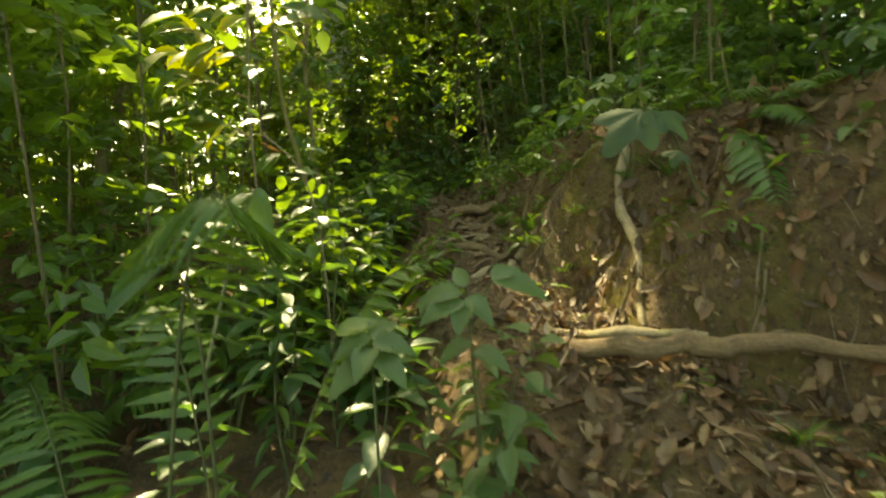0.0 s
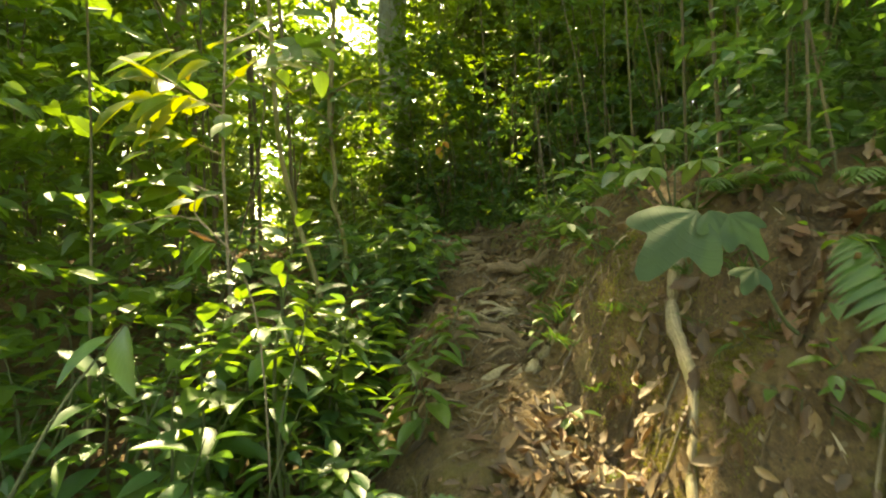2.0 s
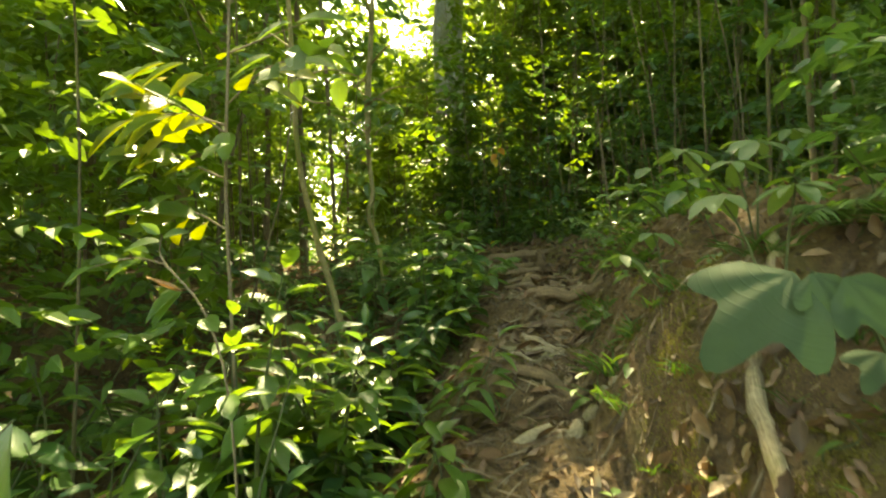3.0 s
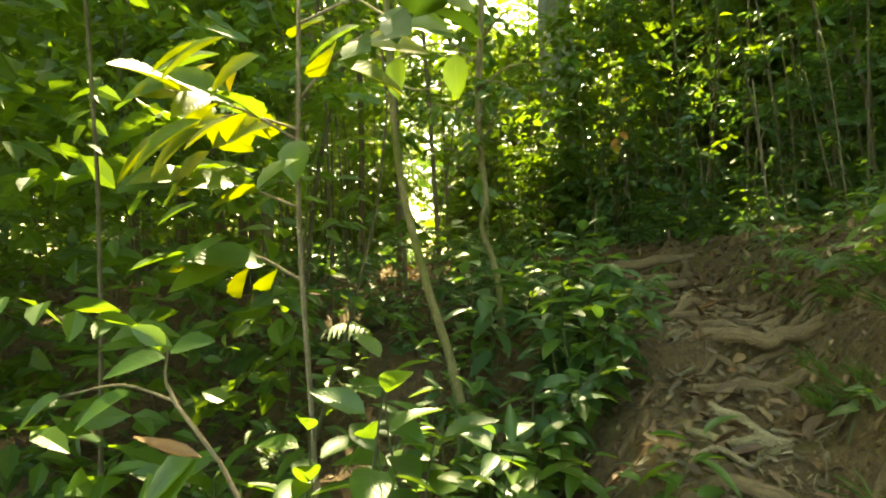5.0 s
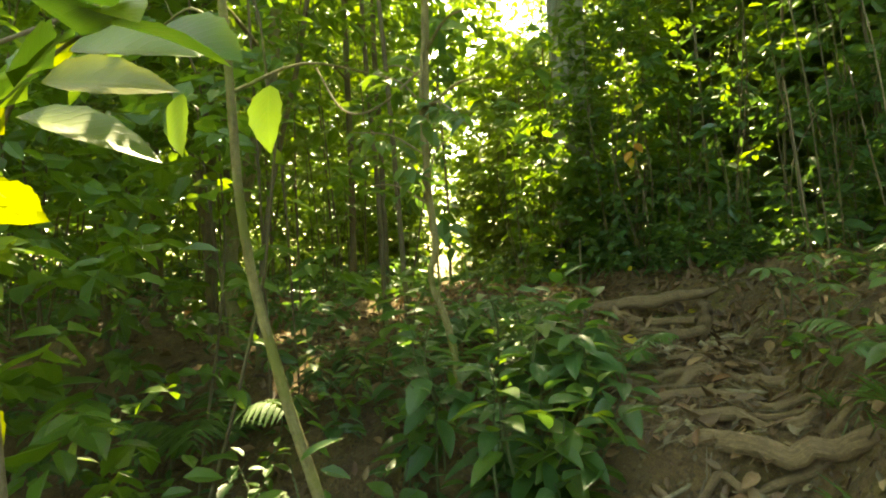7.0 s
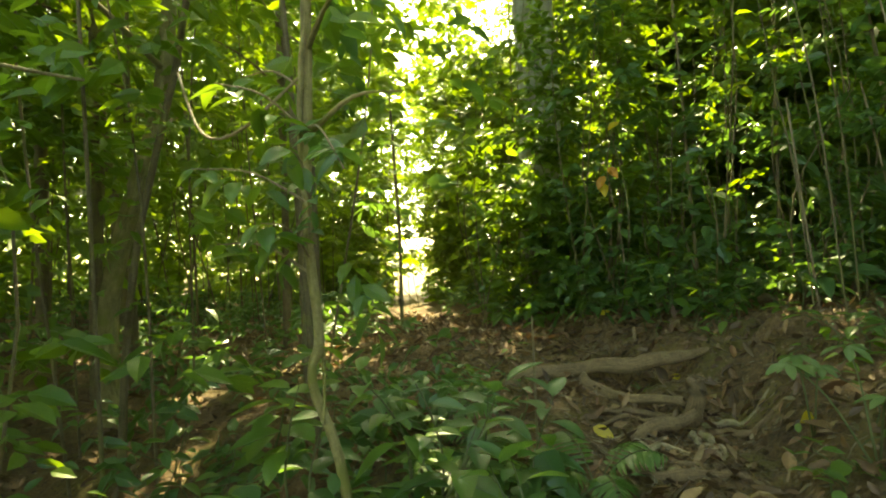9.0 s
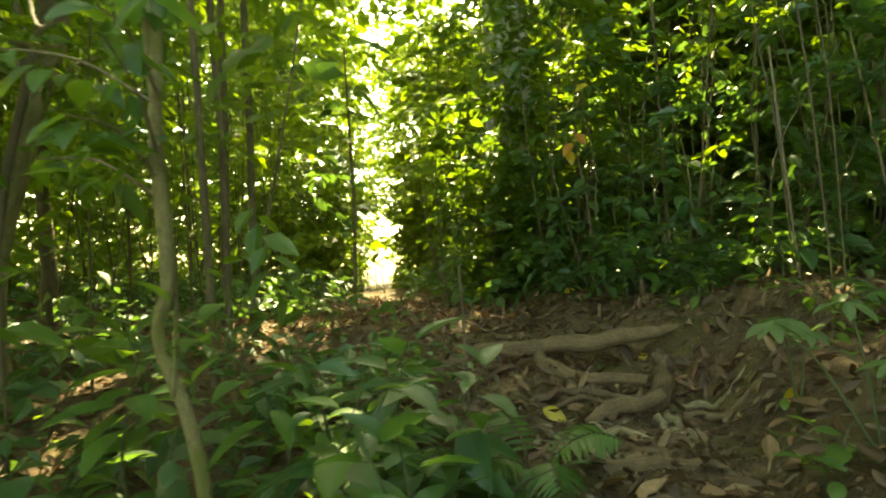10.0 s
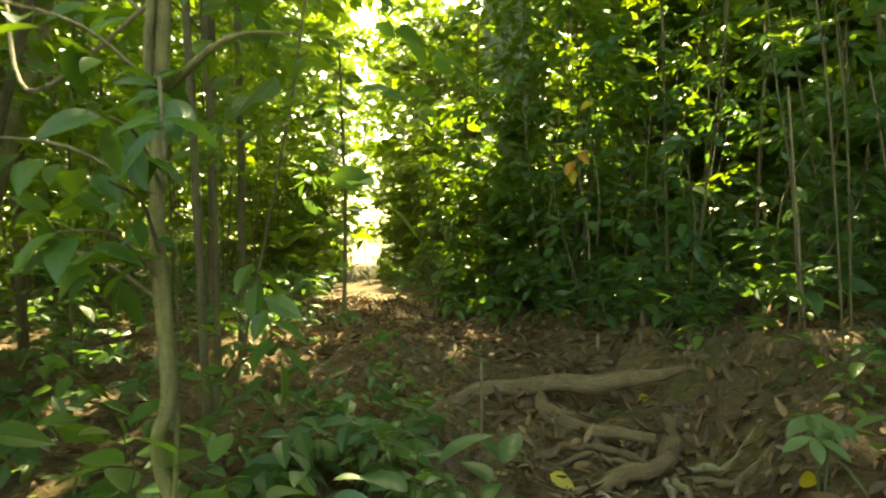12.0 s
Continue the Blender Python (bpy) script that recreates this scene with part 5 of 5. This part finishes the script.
def lying(n, x, y, lo, hi):
    p = np.stack([x, y, height(x, y) + rng.uniform(0.002, 0.016, n)], 1)
    a = rng.uniform(0, 2 * math.pi, n)
    e = 0.05
    slope = np.stack([-(height(x + e, y) - height(x - e, y)) / (2 * e), -(height(x, y + e) - height(x, y - e)) / (2 * e), np.ones(n)], 1)
    ways = np.stack([np.cos(a), np.sin(a), np.zeros(n)], 1)
    ways[:, 2] = -(ways[:, 0] * slope[:, 0] + ways[:, 1] * slope[:, 1]) + rng.normal(0, 0.15, n)
    return p, ways, slope + rng.normal(0, 0.4, (n, 3)), lo + (hi - lo) * rng.uniform(0, 1, n) ** 2


n = 4200
x, y = flat_xy(n, wide=0.75)
tagged(part("leaf_litter", leaves_mesh("leaf_litter", BLADE_DEAD, *lying(n, x, y, 0.015, 0.075)), LITTER), "small dry brown fallen leaves strewn over the path", "leaf litter", kind="stuff")
n = 8500
x, y = rng.uniform(-9, 0.2, n), rng.uniform(1, 13, n)
tagged(part("leaf_litter", leaves_mesh("leaf_litter", BLADE_DEAD, *lying(n, x, y, 0.05, 0.12)), LITTER), "brown fallen leaves on the forest floor under the shrubs", "leaf litter", kind="stuff")
# the larger fallen leaves, one by one
M_DEAD = shape_mesh("fallen_leaf", leaf_shape(4, 0.45, 0.4, -0.25), LITTER)
x, y = flat_xy(260, 1.2, 9.8, 0.45)
leaf_objects(ground, M_DEAD, *lying(260, x, y, 0.07, 0.14), "fallen_leaf")
M_FALLEN_GOLD = shape_mesh("fallen_leaf", BLADE_WIDE, LEAF_GOLD)
x, y = np.array([-0.19, 0.49, -0.9, 0.2, -0.5]), np.array([8.28, 7.0, 9.4, 8.9, 7.0])
p, ways, ups, sizes = lying(5, x, y, 0.1, 0.13)
leaf_objects(ground, M_FALLEN_GOLD, p + (0, 0, 0.025), ways, ups + (-0.3, -0.9, 0), sizes, "fallen_leaf")


# crumbs of earth and bits of rotten wood on the bank and the path
n = 5200
y = rng.uniform(1.3, 10, n)
x = path_left(y) + (path_right(y) - path_left(y)) * rng.uniform(-0.1, 1.0, n) + np.where(y < 5.5, np.abs(rng.normal(0, 0.5, n)), 0)
CRUMB = (np.array([(0, 0, 0.5), (0.5, 0, 0), (0, 0.5, 0), (-0.5, 0, 0), (0, -0.5, 0), (0.1, 0.1, -0.5)]), np.array([(0, 1, 2), (0, 2, 3), (0, 3, 4), (0, 4, 1), (5, 2, 1), (5, 3, 2), (5, 4, 3), (5, 1, 4)]), np.full((6, 2), 0.3))
tagged(part("soil_crumbs", leaves_mesh("soil_crumbs", CRUMB, *lying(n, x, y, 0.006, 0.035)), SOIL), "crumbs of brown earth loose on the soil", "soil", kind="stuff")
n = 1500
y = rng.uniform(1.6, 10, n)
x = path_left(y) + (path_right(y) - path_left(y)) * rng.uniform(-0.1, 1.1, n) + np.where(y < 5.5, np.abs(rng.normal(0, 0.5, n)), 0)
tagged(part("leaf_litter", leaves_mesh("leaf_litter", leaf_shape(2, 0.09, 0.1, 0.1), *lying(n, x, y, 0.03, 0.11)), LITTER), "dry grass blades and slivers lying on the soil", "leaf litter", kind="stuff")

# pale dry leaves heaped at the foot of the bank and caught on it
LITTER_PALE = leaf_material("dry_pale_leaf", [(0.2, 0.13, 0.07), (0.34, 0.25, 0.15), (0.27, 0.16, 0.08), (0.42, 0.33, 0.22)], (0.4, 0.25, 0.1), 0.15, 0.55, 0.4, 0.4)
M_PALE = shape_mesh("fallen_leaf", leaf_shape(4, 0.36, 0.6, -0.55), LITTER_PALE)
n = 90
x, y = rng.normal(0.7, 0.1, n), rng.normal(3.0, 0.17, n)
p, ways, ups, sizes = lying(n, x, y, 0.03, 0.1)
leaf_objects(ground, M_PALE, p + (0, 0, 0.012), ways, ups, sizes, "fallen_leaf")
M_CURLED = shape_mesh("fallen_leaf", BLADE_CURL, LITTER)
n = 40
y = rng.uniform(2.2, 3.6, n)
x = path_right(y) + rng.uniform(0.1, 1.1, n)
p, ways, ups, sizes = lying(n, x, y, 0.03, 0.1)
leaf_objects(ground, M_CURLED, p + (0, 0, 0.008), ways, ups, sizes, "fallen_leaf")
for x, y, tall, count, size, mesh in [(1.13, 2.95, 0.1, 5, 0.09, M_GREEN), (0.62, 3.28, 0.08, 5, 0.07, M_WIDE), (1.55, 2.6, 0.12, 6, 0.09, M_WIDE), (0.08, 4.02, 0.2, 7, 0.13, M_GREEN), (1.3, 2.62, 0.1, 6, 0.07, M_GREEN), (0.98, 2.3, 0.08, 5, 0.06, M_GREEN)]:
    broad_plant(x, y, tall, count, size, mesh, "small green seedling growing on bare earth", (0, -0.03), 0.5, "seedling")
for k in range(30):
    y = rng.uniform(1.5, 4.9)
    x = float(path_right(y)) + rng.uniform(-0.5 if y < 2.6 else 0.05, 0.8)
    broad_plant(x, y, rng.uniform(0.05, 0.16), int(rng.integers(4, 8)), rng.uniform(0.05, 0.1), M_GREEN if k % 2 else M_TOOTHED, "small green seedling on the earth bank", rng.normal(0, 0.05, 2), 0.4, "seedling")

# thin rootlets hanging on the bank, and dead leaves caught on it
for k in range(26):
    y = rng.uniform(2.5, 4.6)
    x = float(path_right(y)) + rng.uniform(0.1, 0.6)
    n = 5
    run = rng.uniform(0.08, 0.22)
    pts = []
    for t in np.linspace(0, 1, n):
        px, py = x - run * t * 0.8 + rng.normal(0, 0.012), y - run * t * rng.uniform(0.2, 0.7)
        pts.append(g(px, py, 0.012))
    foot = Vector(pts[0])
    ob = part("rootlet", tubes_mesh("rootlet", [([np.array(q) - np.array(foot) for q in pts], [0.006, 0.005, 0.002])], 5, 0.15), TWIG if k % 2 else ROOT)
    ob.location = foot
    tagged(ob, "thin dry rootlet hanging down the earth bank", "root", "rootlets on the bank")
n = 900
y = rng.uniform(1.6, 5.5, n)
x = path_right(y) + rng.uniform(0.02, 1.4, n)
tagged(part("leaf_litter", leaves_mesh("leaf_litter", leaf_shape(4, 0.4, 0.5, -0.5, 0.45, 0.12), *lying(n, x, y, 0.02, 0.065)), LITTER), "dry brown leaves caught on the earth bank", "leaf litter", kind="stuff")
n = 1300
y = rng.uniform(1.0, 3.3, n)
x = rng.uniform(0.3, 2.2, n)
tagged(part("leaf_litter", leaves_mesh("leaf_litter", leaf_shape(5, 0.5, 0.5, -0.5, 0.45, 0.15), *lying(n, x, y, 0.04, 0.11)), LITTER), "crumpled brown leaves heaped below the bank", "leaf litter", kind="stuff")
n = 500
y = rng.uniform(1.0, 4.6, n)
x = rng.uniform(0.2, 1.0, n) + np.where(y < 3.2, rng.uniform(0, 1.2, n), 0)
tagged(part("leaf_litter", leaves_mesh("leaf_litter", leaf_shape(4, 0.06, 0.2, 0.3), *lying(n, x, y, 0.06, 0.2)), LITTER_PALE), "pale straws and dry grass blades on the slope", "leaf litter", kind="stuff")
n = 600
y = rng.uniform(1.2, 3.4, n)
x = rng.uniform(0.35, 2.0, n)
tagged(part("leaf_litter", leaves_mesh("leaf_litter", BLADE_DEAD, *lying(n, x, y, 0.04, 0.1)), LITTER), "dry brown leaves heaped below the bank", "leaf litter", kind="stuff")
n = 3800
y = rng.uniform(5.5, 12, n)
x = path_mid(y) + rng.normal(0.3, 1.3, n)
keep = (y > 7.4) | (rng.uniform(0, 1, n) < 0.4)
x, y, n = x[keep], y[keep], int(keep.sum())
tagged(part("leaf_litter", leaves_mesh("leaf_litter", BLADE_CURL, *lying(n, x, y, 0.02, 0.12)), LITTER), "pale and dark dry leaves lying between the roots", "leaf litter", kind="stuff")

LITTER_GREY = leaf_material("old_grey_leaf", [(0.06, 0.043, 0.022), (0.1, 0.07, 0.035), (0.16, 0.115, 0.06), (0.075, 0.055, 0.025), (0.24, 0.18, 0.1)], (0.2, 0.14, 0.06), 0.1, 0.55, 0.5, 0.5)
n = 2400
y = rng.uniform(4.2, 11.5, n)
x = path_left(y) + (path_right(y) - path_left(y)) * rng.normal(0.55, 0.5, n)
tagged(part("leaf_litter", leaves_mesh("leaf_litter", leaf_shape(3, 0.42, 0.3, -0.3), *lying(n, x, y, 0.02, 0.07)), LITTER_GREY), "old grey-brown leaves trodden into the path", "leaf litter", kind="stuff")

# yellow-green moss on the bank round the pale root
MOSS = leaf_material("moss", [(0.12, 0.1, 0.018), (0.18, 0.155, 0.025), (0.24, 0.19, 0.04)], (0.35, 0.33, 0.04), 0.25, 0.7, 0.1)
n = 26000
c = np.array([(0.93, 2.85), (1.1, 2.95), (0.87, 2.98), (1.12, 2.74), (0.8, 3.25), (0.95, 3.25), (0.82, 3.5), (0.92, 3.7), (0.76, 3.85), (1.05, 3.1), (1.5, 2.7), (0.72, 4.3)])[rng.integers(0, 12, n)]
x, y = c[:, 0] + rng.normal(0, 0.06, n), c[:, 1] + rng.normal(0, 0.085, n)
keep = vnoise(x * 13, y * 13, 51) > -0.12
x, y, n = x[keep], y[keep], int(keep.sum())
p = np.stack([x, y, height(x, y) - 0.002], 1)
tagged(part("moss", leaves_mesh("moss", BLADE_FAR, p, np.stack([rng.normal(-0.3, 0.6, n), rng.normal(-0.5, 0.6, n), np.ones(n)], 1), rng.normal(0, 1, (n, 3)), rng.uniform(0.005, 0.014, n)), MOSS), "yellow-green moss on the earth of the bank", "moss", kind="stuff")

# litter and seedlings on the slope right of the path
n = 2000
y = rng.uniform(5.2, 10, n)
x = path_right(y) + rng.uniform(0.0, 2.4, n)
tagged(part("leaf_litter", leaves_mesh("leaf_litter", BLADE_DEAD, *lying(n, x, y, 0.03, 0.1)), LITTER), "brown leaves lying on the slope below the thicket", "leaf litter", kind="stuff")
for k in range(40):
    y = rng.uniform(5.0, 9.3)
    x = float(path_right(y)) + rng.uniform(0.1, 1.6)
    broad_plant(x, y, rng.uniform(0.08, 0.22), int(rng.integers(4, 8)), rng.uniform(0.07, 0.13), M_GREEN if k % 2 else M_WIDE, "small green seedling on the bare slope", rng.normal(0, 0.06, 2), 0.4, "seedling")
n = 3500
x, y = rng.uniform(-9, 9, n), rng.uniform(-9, 1.5, n)
tagged(part("leaf_litter", leaves_mesh("leaf_litter", BLADE_DEAD, *lying(n, x, y, 0.06, 0.14)), LITTER), "brown leaves lying at the start of the path", "leaf litter", kind="stuff")
for x, y in [(-3.5, -2.5), (-5.5, 0.2), (4.2, -1.5), (6.0, 2.0), (2.8, -4.5), (-1.8, -5.5)]:
    b = ground_at(x, y)
    tree("forest_tree", [tuple(b), (x + 0.1, y, b.z + 2), (x - 0.1, y + 0.15, b.z + 5), (x + 0.1, y + 0.2, b.z + 8)], [0.13, 0.1, 0.08, 0.05], BARK, "upright forest tree beside the start of the path", 500, 2.0, (0.16, 0.28), LEAF_FAR, 0.6, 7)

# a withered stem with orange leaves in the thicket
withered = stemmed("withered_shrub", "thin stem with withered orange and yellow leaves in the thicket", [([g(-0.7, 9.75, -0.03), (-0.72, 9.7, 3.0), (-0.82, 9.62, 3.7), (-0.7, 9.5, 4.15)], [0.009, 0.008, 0.006, 0.003])], TWIG)
M_ORANGE = shape_mesh("leaf", BLADE_WIDE, leaf_material("leaf_orange", [(0.4, 0.14, 0.02), (0.5, 0.22, 0.03)], (0.6, 0.3, 0.03), 0.4, 0.5))
for f, way, mesh in [((-0.84, 9.58, 3.62), (-0.05, -0.1, -0.12), M_ORANGE), ((-0.8, 9.6, 3.7), (0.09, -0.08, -0.1), M_ORANGE), ((-0.86, 9.6, 3.55), (0.03, -0.08, -0.12), M_GOLD), ((-0.68, 9.5, 4.1), (-0.08, -0.1, -0.06), M_GOLD), ((-0.72, 9.68, 3.1), (0.1, -0.08, -0.08), M_WIDE), ((-0.74, 9.66, 3.3), (-0.1, -0.08, -0.08), M_WIDE)]:
    set_leaves(withered, mesh, [(f, np.array(f) + way, (0, -0.7, 0.7))])
